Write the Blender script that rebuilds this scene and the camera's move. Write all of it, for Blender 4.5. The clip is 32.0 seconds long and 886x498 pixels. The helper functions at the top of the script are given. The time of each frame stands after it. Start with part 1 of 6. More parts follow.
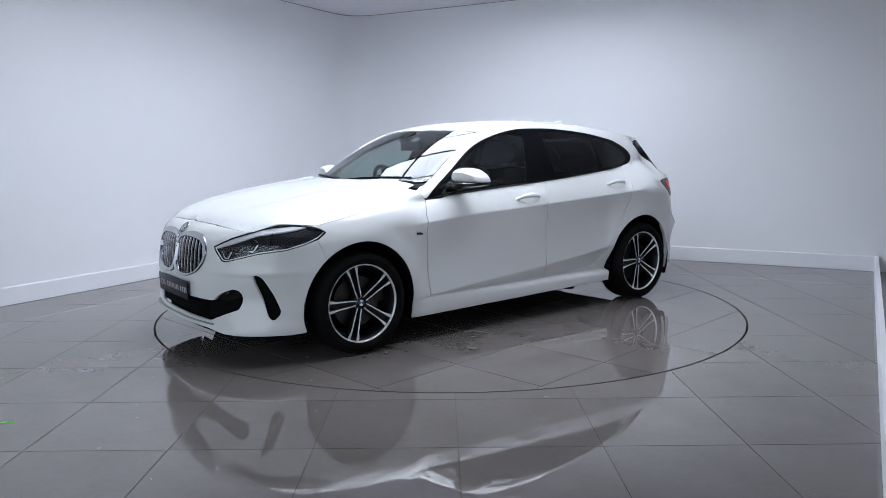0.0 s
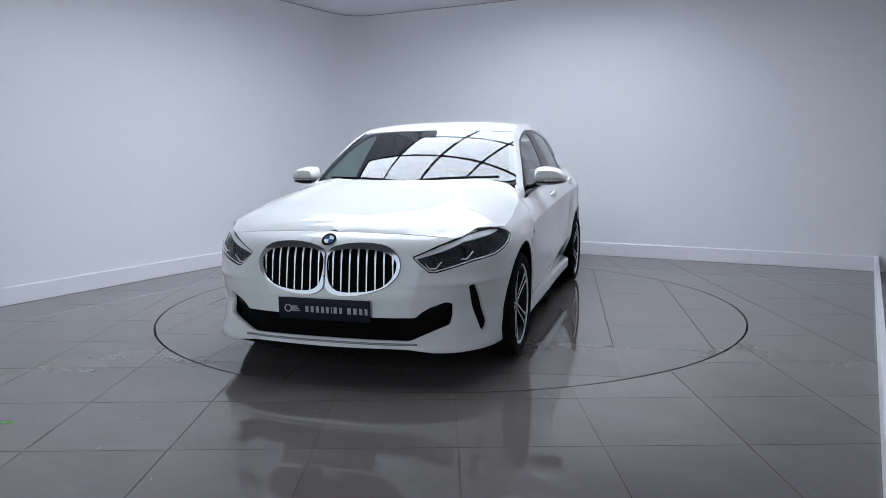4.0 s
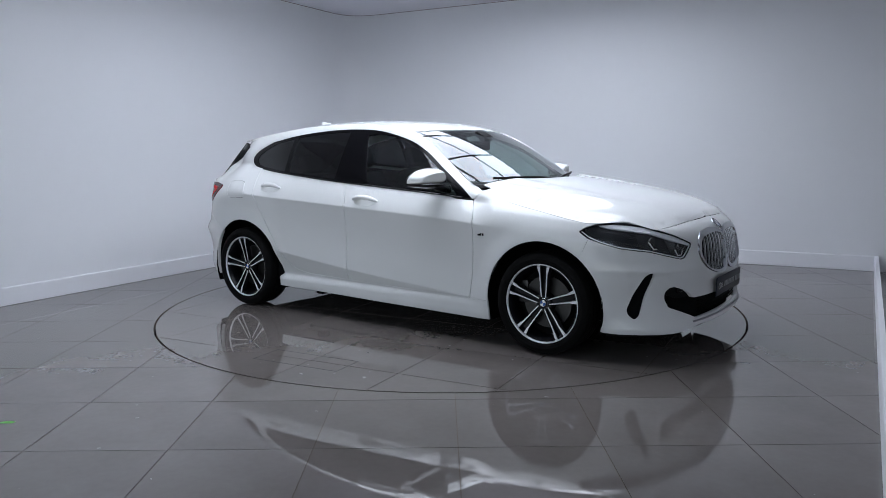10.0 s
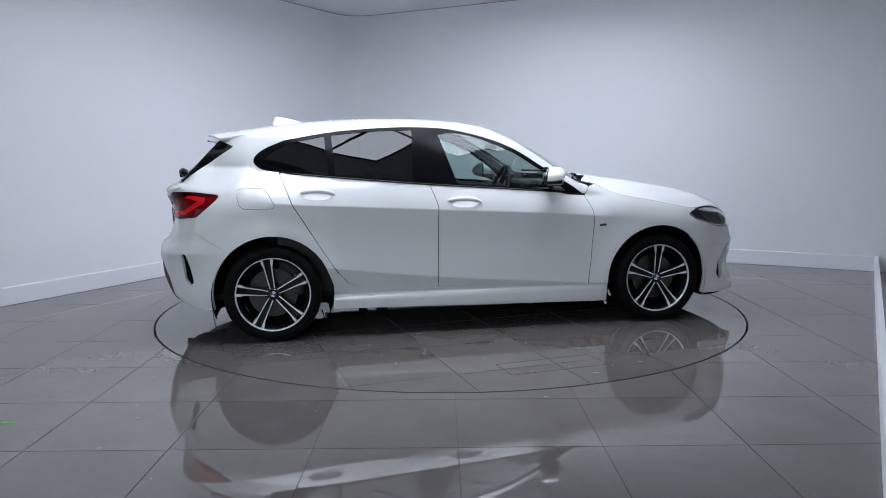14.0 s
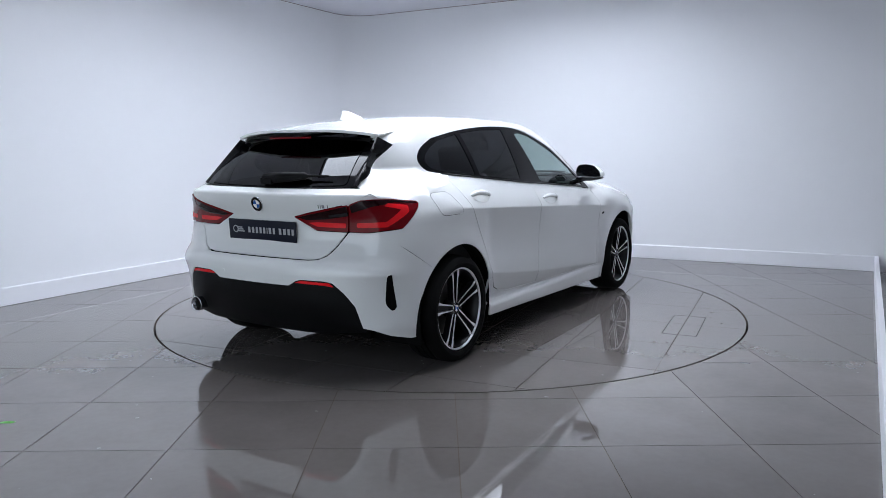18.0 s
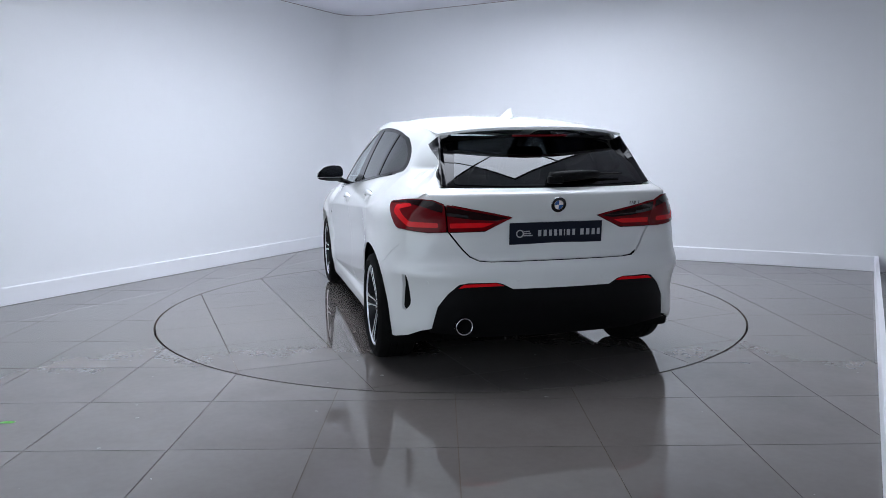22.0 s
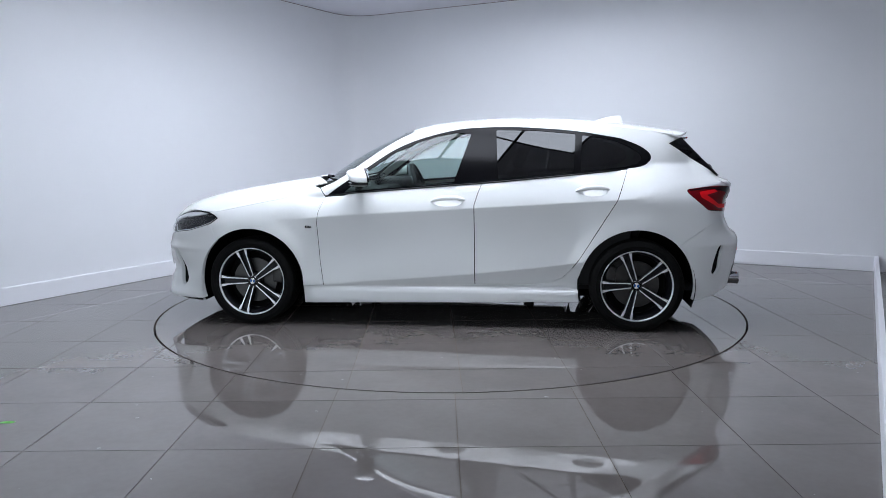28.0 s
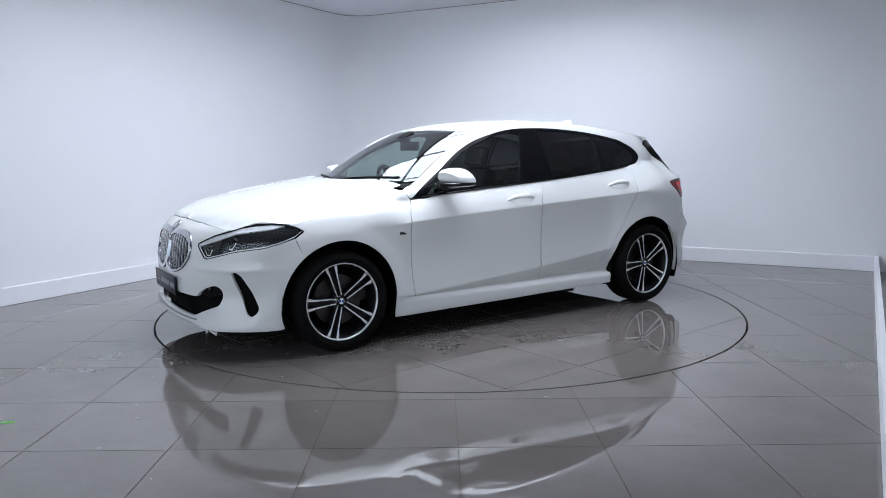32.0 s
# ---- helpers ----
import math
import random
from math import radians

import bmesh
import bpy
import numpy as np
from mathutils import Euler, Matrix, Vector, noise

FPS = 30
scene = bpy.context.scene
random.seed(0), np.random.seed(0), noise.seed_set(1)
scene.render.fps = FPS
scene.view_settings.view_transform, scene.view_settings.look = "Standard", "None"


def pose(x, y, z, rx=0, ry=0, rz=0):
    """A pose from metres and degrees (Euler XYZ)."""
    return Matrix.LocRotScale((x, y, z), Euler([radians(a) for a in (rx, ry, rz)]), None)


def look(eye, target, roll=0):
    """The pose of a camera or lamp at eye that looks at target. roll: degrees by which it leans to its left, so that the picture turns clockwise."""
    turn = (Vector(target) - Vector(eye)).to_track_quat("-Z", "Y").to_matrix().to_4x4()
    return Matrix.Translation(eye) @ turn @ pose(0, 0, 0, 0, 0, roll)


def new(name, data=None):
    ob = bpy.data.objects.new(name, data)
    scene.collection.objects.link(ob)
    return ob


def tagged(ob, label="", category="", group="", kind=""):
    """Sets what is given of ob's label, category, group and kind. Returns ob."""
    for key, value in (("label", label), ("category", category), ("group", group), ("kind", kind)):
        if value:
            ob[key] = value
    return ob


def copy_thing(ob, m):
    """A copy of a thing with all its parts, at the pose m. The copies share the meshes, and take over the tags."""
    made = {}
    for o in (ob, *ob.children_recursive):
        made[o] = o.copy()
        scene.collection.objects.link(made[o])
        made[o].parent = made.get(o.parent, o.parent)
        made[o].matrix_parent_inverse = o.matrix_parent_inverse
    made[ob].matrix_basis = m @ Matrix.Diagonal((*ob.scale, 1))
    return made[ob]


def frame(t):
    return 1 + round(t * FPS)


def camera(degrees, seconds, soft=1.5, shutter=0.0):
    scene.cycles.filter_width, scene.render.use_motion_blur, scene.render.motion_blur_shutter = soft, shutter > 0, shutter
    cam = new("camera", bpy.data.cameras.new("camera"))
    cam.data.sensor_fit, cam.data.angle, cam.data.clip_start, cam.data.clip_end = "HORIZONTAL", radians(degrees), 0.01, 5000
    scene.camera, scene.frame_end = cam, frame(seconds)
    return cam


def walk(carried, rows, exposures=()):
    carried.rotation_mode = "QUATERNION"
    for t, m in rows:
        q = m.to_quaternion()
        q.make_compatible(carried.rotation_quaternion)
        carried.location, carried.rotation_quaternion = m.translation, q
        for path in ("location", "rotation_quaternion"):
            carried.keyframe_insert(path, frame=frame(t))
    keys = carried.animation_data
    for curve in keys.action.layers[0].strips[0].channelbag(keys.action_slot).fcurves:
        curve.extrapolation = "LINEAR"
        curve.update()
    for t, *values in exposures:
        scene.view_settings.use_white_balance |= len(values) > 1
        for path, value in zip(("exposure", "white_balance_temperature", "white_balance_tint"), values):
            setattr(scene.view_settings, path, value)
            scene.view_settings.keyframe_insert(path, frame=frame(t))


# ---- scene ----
# camera: it stands still on the tiles before the turntable
EYE = Vector((0.0, -5.880, 1.226))
YAW, PITCH = radians(0.4925), radians(-7.578)
AHEAD = Vector((-math.sin(YAW) * math.cos(PITCH), math.cos(YAW) * math.cos(PITCH), math.sin(PITCH)))
cam = camera(61.45, 32.0, soft=0.45)
EXPOSURES = [(0.0, -0.42), (2.5, -0.47), (5.4, -0.77), (9.0, -0.78), (13.0, -0.60), (14.5, -0.6), (17.0, -0.43), (18.0, -0.24), (20.5, -0.22), (25.0, -0.28), (28.0, -0.34), (32.0, -0.27)]
walk(cam, [(0.0, look(EYE, EYE + AHEAD, -0.46)), (32.0, look(EYE, EYE + AHEAD, -0.46))], EXPOSURES)

# world: a pale daylight sky outside the closed room
world = bpy.data.worlds.new("world")
scene.world = world
world.use_nodes = True
_sky = world.node_tree.nodes.new("ShaderNodeTexSky")
_sky.sky_type, _sky.sun_disc, _sky.sun_elevation, _sky.sun_rotation = "NISHITA", False, radians(48), radians(140)
world.node_tree.links.new(_sky.outputs[0], world.node_tree.nodes["Background"].inputs[0])
world.node_tree.nodes["Background"].inputs[1].default_value = 0.12

ROOF_GLOW = 8.9          # daylight through the opal panes of the rooflight

# ---- small helpers ----
def mat(name, color, rough=0.5, metal=0.0, coat=0.0, spec=0.5, vary=0.0, scale=8.0, bump=0.0, bump_scale=60.0, rand=0.0, rough_vary=0.0, ior=None, transmission=0.0, alpha=1.0):
    """A node material: base colour with two scales of variation, roughness wear and fine relief."""
    m = bpy.data.materials.new(name)
    m.use_nodes = True
    nt = m.node_tree
    b = nt.nodes["Principled BSDF"]
    b.inputs["Base Color"].default_value = (*color, 1)
    b.inputs["Roughness"].default_value = rough
    b.inputs["Metallic"].default_value = metal
    b.inputs["Specular IOR Level"].default_value = spec
    b.inputs["Coat Weight"].default_value = coat
    b.inputs["Coat Roughness"].default_value = 0.02
    b.inputs["Transmission Weight"].default_value = transmission
    b.inputs["Alpha"].default_value = alpha
    if ior:
        b.inputs["IOR"].default_value = ior
    tc = nt.nodes.new("ShaderNodeTexCoord")
    if vary or rand:
        n1, n2 = nt.nodes.new("ShaderNodeTexNoise"), nt.nodes.new("ShaderNodeTexNoise")
        n1.inputs["Scale"].default_value, n2.inputs["Scale"].default_value = scale, scale * 9
        n1.inputs["Detail"].default_value, n2.inputs["Detail"].default_value = 5, 3
        for n in (n1, n2):
            nt.links.new(tc.outputs["Object"], n.inputs["Vector"])
        add = nt.nodes.new("ShaderNodeMath")
        add.operation = "MULTIPLY_ADD"
        nt.links.new(n2.outputs["Fac"], add.inputs[0])
        add.inputs[1].default_value = 0.4
        nt.links.new(n1.outputs["Fac"], add.inputs[2])
        rng = nt.nodes.new("ShaderNodeMapRange")
        rng.inputs["From Min"].default_value, rng.inputs["From Max"].default_value = 0.35, 1.05
        rng.inputs["To Min"].default_value, rng.inputs["To Max"].default_value = 1 - vary, 1 + vary
        nt.links.new(add.outputs[0], rng.inputs["Value"])
        last = rng.outputs[0]
        if rand:
            info = nt.nodes.new("ShaderNodeObjectInfo")
            r2 = nt.nodes.new("ShaderNodeMapRange")
            r2.inputs["To Min"].default_value, r2.inputs["To Max"].default_value = 1 - rand, 1 + rand
            nt.links.new(info.outputs["Random"], r2.inputs["Value"])
            mu = nt.nodes.new("ShaderNodeMath")
            mu.operation = "MULTIPLY"
            nt.links.new(last, mu.inputs[0])
            nt.links.new(r2.outputs[0], mu.inputs[1])
            last = mu.outputs[0]
        sc = nt.nodes.new("ShaderNodeVectorMath")
        sc.operation = "SCALE"
        sc.inputs[0].default_value = color
        nt.links.new(last, sc.inputs["Scale"])
        nt.links.new(sc.outputs[0], b.inputs["Base Color"])
        if rough_vary:
            r3 = nt.nodes.new("ShaderNodeMapRange")
            r3.inputs["From Min"].default_value, r3.inputs["From Max"].default_value = 0.35, 1.05
            r3.inputs["To Min"].default_value, r3.inputs["To Max"].default_value = max(0.0, rough - rough_vary), rough + rough_vary
            nt.links.new(add.outputs[0], r3.inputs["Value"])
            nt.links.new(r3.outputs[0], b.inputs["Roughness"])
    if bump:
        n3, bp = nt.nodes.new("ShaderNodeTexNoise"), nt.nodes.new("ShaderNodeBump")
        n3.inputs["Scale"].default_value, n3.inputs["Detail"].default_value = bump_scale, 4
        nt.links.new(tc.outputs["Object"], n3.inputs["Vector"])
        nt.links.new(n3.outputs["Fac"], bp.inputs["Height"])
        bp.inputs["Strength"].default_value, bp.inputs["Distance"].default_value = bump, 0.002
        nt.links.new(bp.outputs[0], b.inputs["Normal"])
    return m


def glow(name, color, strength):
    m = bpy.data.materials.new(name)
    m.use_nodes = True
    b = m.node_tree.nodes["Principled BSDF"]
    b.inputs["Base Color"].default_value = (0.8, 0.8, 0.8, 1)
    b.inputs["Emission Color"].default_value = (*color, 1)
    b.inputs["Emission Strength"].default_value = strength
    return m


def link_mesh(name, bm, material, parent=None, label="", smooth=True, angle=None):
    me = bpy.data.meshes.new(name)
    if angle is not None:
        for e in bm.edges:
            if len(e.link_faces) == 2 and e.calc_face_angle(0) > radians(angle):
                e.smooth = False
    for f in bm.faces:
        f.smooth = smooth
    bm.to_mesh(me)
    bm.free()
    for one in (material if isinstance(material, (list, tuple)) else [material]):
        me.materials.append(one)
    ob = new(name, me)
    if parent is not None:
        ob.parent = parent
    if label:
        ob["label"] = label
    return ob


def part(name, bm, material, parent, label="", smooth=True, angle=32):
    """One mesh object under a thing or a part."""
    return link_mesh(name, bm, material, parent, label, smooth, angle)


def box(bm, x0, x1, y0, y1, z0, z1, m=None):
    vs = [bm.verts.new((x, y, z)) for x in (x0, x1) for y in (y0, y1) for z in (z0, z1)]
    if m is not None:
        for v in vs:
            v.co = m @ v.co
    for a in ((0, 1, 3, 2), (4, 6, 7, 5), (0, 4, 5, 1), (2, 3, 7, 6), (0, 2, 6, 4), (1, 5, 7, 3)):
        bm.faces.new([vs[i] for i in a])
    return vs


def soft_box(bm, x0, x1, y0, y1, z0, z1, r=0.01, m=None, seg=2):
    vs = box(bm, x0, x1, y0, y1, z0, z1)
    es = {e for v in vs for e in v.link_edges}
    out = bmesh.ops.bevel(bm, geom=list(es), offset=r, segments=seg, affect="EDGES", profile=0.6)
    if m is not None:
        for v in {v for f in out["faces"] for v in f.verts} | {v for v in vs if v.is_valid}:
            v.co = m @ v.co


def prism(bm, pts, z0, z1, bev=0.0):
    """A flat polygon raised from z0 to z1, with a chamfered top edge."""
    n = len(pts)
    lo = [bm.verts.new((p[0], p[1], z0)) for p in pts]
    if bev:
        c = Vector((sum(p[0] for p in pts) / n, sum(p[1] for p in pts) / n))
        mid = [bm.verts.new((p[0], p[1], z1 - bev)) for p in pts]
        ins = []
        for p in pts:
            d = c - Vector((p[0], p[1]))
            ins.append(Vector((p[0], p[1])) + d * (bev * 1.4 / max(d.length, 1e-4)))
        hi = [bm.verts.new((p[0], p[1], z1)) for p in ins]
        rows = [lo, mid, hi]
    else:
        rows = [lo, [bm.verts.new((p[0], p[1], z1)) for p in pts]]
    for a, b in zip(rows, rows[1:]):
        for i in range(n):
            bm.faces.new((a[i], a[(i + 1) % n], b[(i + 1) % n], b[i]))
    bm.faces.new(rows[-1])


def thing(name, label, category, group="", kind="", at=None):
    ob = new(name)
    if at is not None:
        ob.matrix_basis = at
    return tagged(ob, label, category, group, kind)


# ---- materials of the room ----
M_WALL = mat("wall_paint", (0.845, 0.86, 0.885), 0.42, vary=0.012, scale=1.3, bump=0.12, bump_scale=160)
M_SKIRT = mat("skirting_paint", (0.82, 0.83, 0.86), 0.35, vary=0.01, scale=3, bump=0.05)
M_CEIL = mat("ceiling_paint", (0.83, 0.83, 0.90), 0.7, vary=0.015, scale=2, bump=0.1, bump_scale=200)
M_TILE = mat("porcelain_tile", (0.150, 0.134, 0.126), 0.016, spec=0.86, vary=0.12, scale=3.0, rand=0.06, rough_vary=0.012, bump=0.004, bump_scale=90)
M_HALL = mat("hall_white", (0.86, 0.855, 0.85), 0.7, vary=0.1, scale=1.5, bump=0.2)
# for the unseen side wall; its grey dims light thrown on the right-hand floor
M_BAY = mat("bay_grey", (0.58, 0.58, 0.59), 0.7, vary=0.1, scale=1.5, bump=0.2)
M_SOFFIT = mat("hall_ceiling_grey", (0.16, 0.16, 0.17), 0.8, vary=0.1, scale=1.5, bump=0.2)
M_APRON = mat("apron_concrete", (0.42, 0.41, 0.39), 0.9, vary=0.15, scale=1.2, bump=0.3)
M_GROUT = mat("grout", (0.075, 0.056, 0.042), 0.9, vary=0.2, scale=12)
M_GAP = mat("dark_gap", (0.01, 0.01, 0.01), 0.9)
M_BAR = mat("rooflight_bar_paint", (0.02, 0.021, 0.024), 0.5)
M_PANE = glow("opal_pane", (0.875, 0.94, 1.085), ROOF_GLOW)
M_DUST = mat("pale_dust", (0.20, 0.19, 0.18), 0.85, vary=0.2, scale=40)
M_GREEN = mat("green_tape", (0.16, 0.55, 0.10), 0.5)

# ---- the room: a rectangle turned against the tiles ----
CORNER = Vector((-1.277, 4.252))
ALONG_L = Vector((math.cos(radians(61.16 + 180)), math.sin(radians(61.16 + 180))))       # down the west wall, towards the camera
ALONG_R = Vector((math.cos(radians(-27.21)), math.sin(radians(-27.21))))                 # along the north wall
ROOM_W, ROOM_L, ROOM_H, WALL_T = 6.17, 6.5, 2.965, 0.16
HALL_L, HALL_W, HALL_H = 2.5, 0.35, 2.975      # the plain unseen hall on which the white bay opens
C_NW = CORNER
C_NE = CORNER + ALONG_R * ROOM_W
C_SW = CORNER + ALONG_L * ROOM_L
ALONG_E = (Vector((1.535, -3.387)) - C_NE).normalized()
C_SE = C_NE + ALONG_E * ROOM_L
CORNER_R = 0.42
BAY_W = 1.9                                     # the unseen side bay beyond the low board
B_NE, B_SE = C_NE + ALONG_R * BAY_W, C_SE + ALONG_R * BAY_W


def wall(name, a, b, inside, label, z0=-0.03, z1=ROOM_H, material=M_WALL):
    """A thick straight wall from a to b; its room face lies on the line."""
    out = (b - a).normalized().orthogonal()
    if out.dot(inside - a) > 0:
        out = -out
    bm = bmesh.new()
    p = [a, b, b + out * WALL_T, a + out * WALL_T]
    prism(bm, p, z0, z1)
    bm.faces.new([bm.verts.new((q.x, q.y, z0)) for q in reversed(p)])
    bmesh.ops.recalc_face_normals(bm, faces=bm.faces)
    return tagged(link_mesh(name, bm, material, smooth=False), label, "wall", kind="structure")


MIDDLE = (C_NW + C_SE) / 2
wall("wall_west", C_NW + ALONG_L * CORNER_R, C_SW, MIDDLE, "smooth white painted showroom wall")
wall("wall_north", C_NW + ALONG_R * CORNER_R, B_NE + ALONG_R * WALL_T, MIDDLE, "smooth white painted showroom wall behind the turntable")
wall("wall_east", B_NE, B_SE, MIDDLE, "unseen plain wall of the side bay, greyed to weaken bounced light", material=M_BAY)

# unseen hall behind the camera: pale walls bounce light, roof closes the place
H_A = C_SW - ALONG_R * HALL_W
H_B = B_SE + ALONG_R * HALL_W
H_C, H_D = H_B + ALONG_L * HALL_L, H_A + ALONG_L * HALL_L
H_MID = (H_A + H_C) / 2
wall("wall_hall_a", H_A, C_SW - ALONG_R * WALL_T, H_MID, "unseen plain white wall behind the camera, bounces light", z1=HALL_H, material=M_HALL)
wall("wall_hall_b", B_SE + ALONG_R * WALL_T, H_B, H_MID, "unseen plain white wall behind the camera, bounces light", z1=HALL_H, material=M_HALL)
wall("wall_hall_c", H_B, H_C, H_MID, "unseen plain white wall behind the camera, bounces light", z1=HALL_H, material=M_HALL)
OPENING_A, OPENING_B = H_D.lerp(H_C, 0.10), H_D.lerp(H_C, 0.72)        # wide unseen opening, added to let light in from behind the camera
wall("wall_hall_d", H_D, OPENING_A, H_MID, "unseen plain white wall behind the camera, bounces light", z1=HALL_H, material=M_HALL)
wall("wall_hall_f", OPENING_B, H_C, H_MID, "unseen plain white wall behind the camera, bounces light", z1=HALL_H, material=M_HALL)
wall("wall_hall_g", OPENING_A, OPENING_B, H_MID, "plain white wall over an added, unseen opening", z0=2.55, z1=HALL_H, material=M_HALL)
# added fill lamp in that opening, brightens the car's camera-facing side
fill_lamp = bpy.data.lights.new("added_opening_fill", "AREA")
fill_lamp.shape, fill_lamp.size, fill_lamp.size_y, fill_lamp.energy, fill_lamp.color = "RECTANGLE", (OPENING_B - OPENING_A).length - 0.1, 2.45, 58.0, (0.85, 0.94, 1.05)
OPENING_MID = (OPENING_A + OPENING_B) / 2
new("added_opening_fill", fill_lamp).matrix_basis = look((OPENING_MID.x, OPENING_MID.y, 1.28), ((OPENING_MID - ALONG_L).x, (OPENING_MID - ALONG_L).y, 1.28))
# ground outside the added opening, out of view
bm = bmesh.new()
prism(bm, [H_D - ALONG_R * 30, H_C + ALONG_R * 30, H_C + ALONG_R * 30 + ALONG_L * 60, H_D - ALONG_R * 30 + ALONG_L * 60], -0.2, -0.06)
tagged(link_mesh("ground", bm, M_APRON, smooth=False), "unseen pale concrete apron outside the added opening", "ground", kind="structure")
wall("wall_hall_e", H_D, H_A, H_MID, "unseen plain white wall behind the camera, bounces light", z1=HALL_H, material=M_HALL)
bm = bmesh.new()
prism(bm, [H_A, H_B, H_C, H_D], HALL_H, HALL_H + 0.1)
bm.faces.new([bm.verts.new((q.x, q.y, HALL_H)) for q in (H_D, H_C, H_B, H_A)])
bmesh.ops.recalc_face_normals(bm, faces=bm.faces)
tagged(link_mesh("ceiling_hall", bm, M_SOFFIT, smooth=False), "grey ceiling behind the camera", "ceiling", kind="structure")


def corner_profile(r, back):
    """Plan points of the coved corner between west and north walls, at distance back behind its face."""
    a, b = C_NW + ALONG_L * r, C_NW + ALONG_R * r
    pts = []
    for i in range(13):
        t = i / 12
        p = a * (1 - t) ** 2 + C_NW * 2 * t * (1 - t) + b * t * t
        tan = ((C_NW - a) * (1 - t) + (b - C_NW) * t).normalized()
        n = Vector((-tan.y, tan.x))
        pts.append(p + n * back)
    return pts


def cove(name, r, front, back, z0, z1, material, label, category):
    bm = bmesh.new()
    f, k = corner_profile(r, front), corner_profile(r, back)
    prism(bm, f + k[::-1], z0, z1)
    bmesh.ops.recalc_face_normals(bm, faces=bm.faces)
    ob = link_mesh(name, bm, material, angle=40)
    return tagged(ob, label, category, kind="structure")


cove("wall_corner", CORNER_R, 0.0, WALL_T, -0.03, ROOM_H, M_WALL, "rounded white corner between two walls", "wall")


def skirting(name, a, b, label, back=0.0):
    d = (b - a).normalized()
    n = d.orthogonal()
    if n.dot(MIDDLE - a) < 0:
        n = -n
    bm = bmesh.new()
    prof = [(-back, 0.003), (0.014, 0.003), (0.014, 0.142), (0.010, 0.150), (-back, 0.152)]
    ends = []
    for e in (a, b):
        ends.append([bm.verts.new((e.x + n.x * u, e.y + n.y * u, v)) for u, v in prof])
    k = len(prof)
    for i in range(k):
        bm.faces.new((ends[0][i], ends[1][i], ends[1][(i + 1) % k], ends[0][(i + 1) % k]))
    bm.faces.new(ends[0])
    bm.faces.new(ends[1][::-1])
    bmesh.ops.recalc_face_normals(bm, faces=bm.faces)
    return tagged(link_mesh(name, bm, M_SKIRT, smooth=False), label, "skirting board", kind="structure")


skirting("baseboard_west", C_NW + ALONG_L * CORNER_R, C_SW, "white skirting board along the wall")
skirting("baseboard_north", C_NW + ALONG_R * CORNER_R, C_NE, "white skirting board along the wall")
skirting("baseboard_east", C_NE, C_SE, "low white board along the open side of the bay", back=0.02)
cove("baseboard_corner", CORNER_R, -0.014, 0.0, 0.003, 0.152, M_SKIRT, "white skirting board bent round the corner", "skirting board")

# thin dark joint under the ceiling
M_JOINT = mat("ceiling_joint_brown", (0.26, 0.21, 0.20), 0.8)
for a, b in ((C_NW + ALONG_L * CORNER_R, C_SW), (C_NW + ALONG_R * CORNER_R, C_NE)):
    n = (b - a).normalized().orthogonal()
    n = n if n.dot(MIDDLE - a) > 0 else -n
    bm = bmesh.new()
    prism(bm, [a, b, b + n * 0.004, a + n * 0.004], ROOM_H - 0.006, ROOM_H - 0.001)
    bm.faces.new([bm.verts.new((q.x, q.y, ROOM_H - 0.006)) for q in (a + n * 0.004, b + n * 0.004, b, a)])
    bmesh.ops.recalc_face_normals(bm, faces=bm.faces)
    tagged(link_mesh("trim", bm, M_JOINT, smooth=False), "thin dark joint between wall and ceiling", "trim", kind="structure")
cove("trim_corner", CORNER_R, -0.004, 0.0, ROOM_H - 0.006, ROOM_H - 0.001, M_JOINT, "thin dark joint round the corner under the ceiling", "trim")

# ceiling
bm = bmesh.new()
outer = [C_NW - ALONG_R * 0.15 - ALONG_L * 0.15, B_NE + ALONG_R * 0.15 - ALONG_L * 0.15, B_SE + ALONG_R * 0.15, C_SW - ALONG_R * 0.15]
prism(bm, outer, ROOM_H, ROOM_H + 0.12)
bm.faces.new([bm.verts.new((q.x, q.y, ROOM_H)) for q in outer[::-1]])
bmesh.ops.recalc_face_normals(bm, faces=bm.faces)
tagged(link_mesh("ceiling", bm, M_CEIL, smooth=False), "pale lilac-white plain painted ceiling", "ceiling", kind="structure")

# rooflight over the turntable: bright opal panes in a stepped field of dark bars
rooflight = thing("rooflight", "stepped field of bright opal ceiling panes between dark glazing bars", "rooflight", kind="structure")
LIGHT_U = [1.45, 2.10, 2.80, 3.53, 4.25, 4.92]       # bars, metres along the north wall from its corner
LIGHT_V = [1.50, 2.22, 2.98, 3.74, 4.47, 5.22]       # bars, metres out from the north wall
LIT = ((2,), (0, 1, 2, 3, 4), (0, 1, 2, 3, 4), (0, 1, 2, 3, 4), (2, 3))
LM = Matrix.Translation((C_NW.x, C_NW.y, 0)) @ Matrix((( ALONG_R.x, ALONG_L.x, 0, 0), (ALONG_R.y, ALONG_L.y, 0, 0), (0, 0, 1, 0), (0, 0, 0, 1)))
ZP = ROOM_H - 0.022
for i, rows in enumerate(LIT):
    for j in rows:
        bm = bmesh.new()
        box(bm, LIGHT_U[i] + 0.004, LIGHT_U[i + 1] - 0.004, LIGHT_V[j] + 0.004, LIGHT_V[j + 1] - 0.004, ZP, ROOM_H - 0.004, LM)
        bmesh.ops.recalc_face_normals(bm, faces=bm.faces)
        part("pane", bm, M_PANE, rooflight, smooth=False)


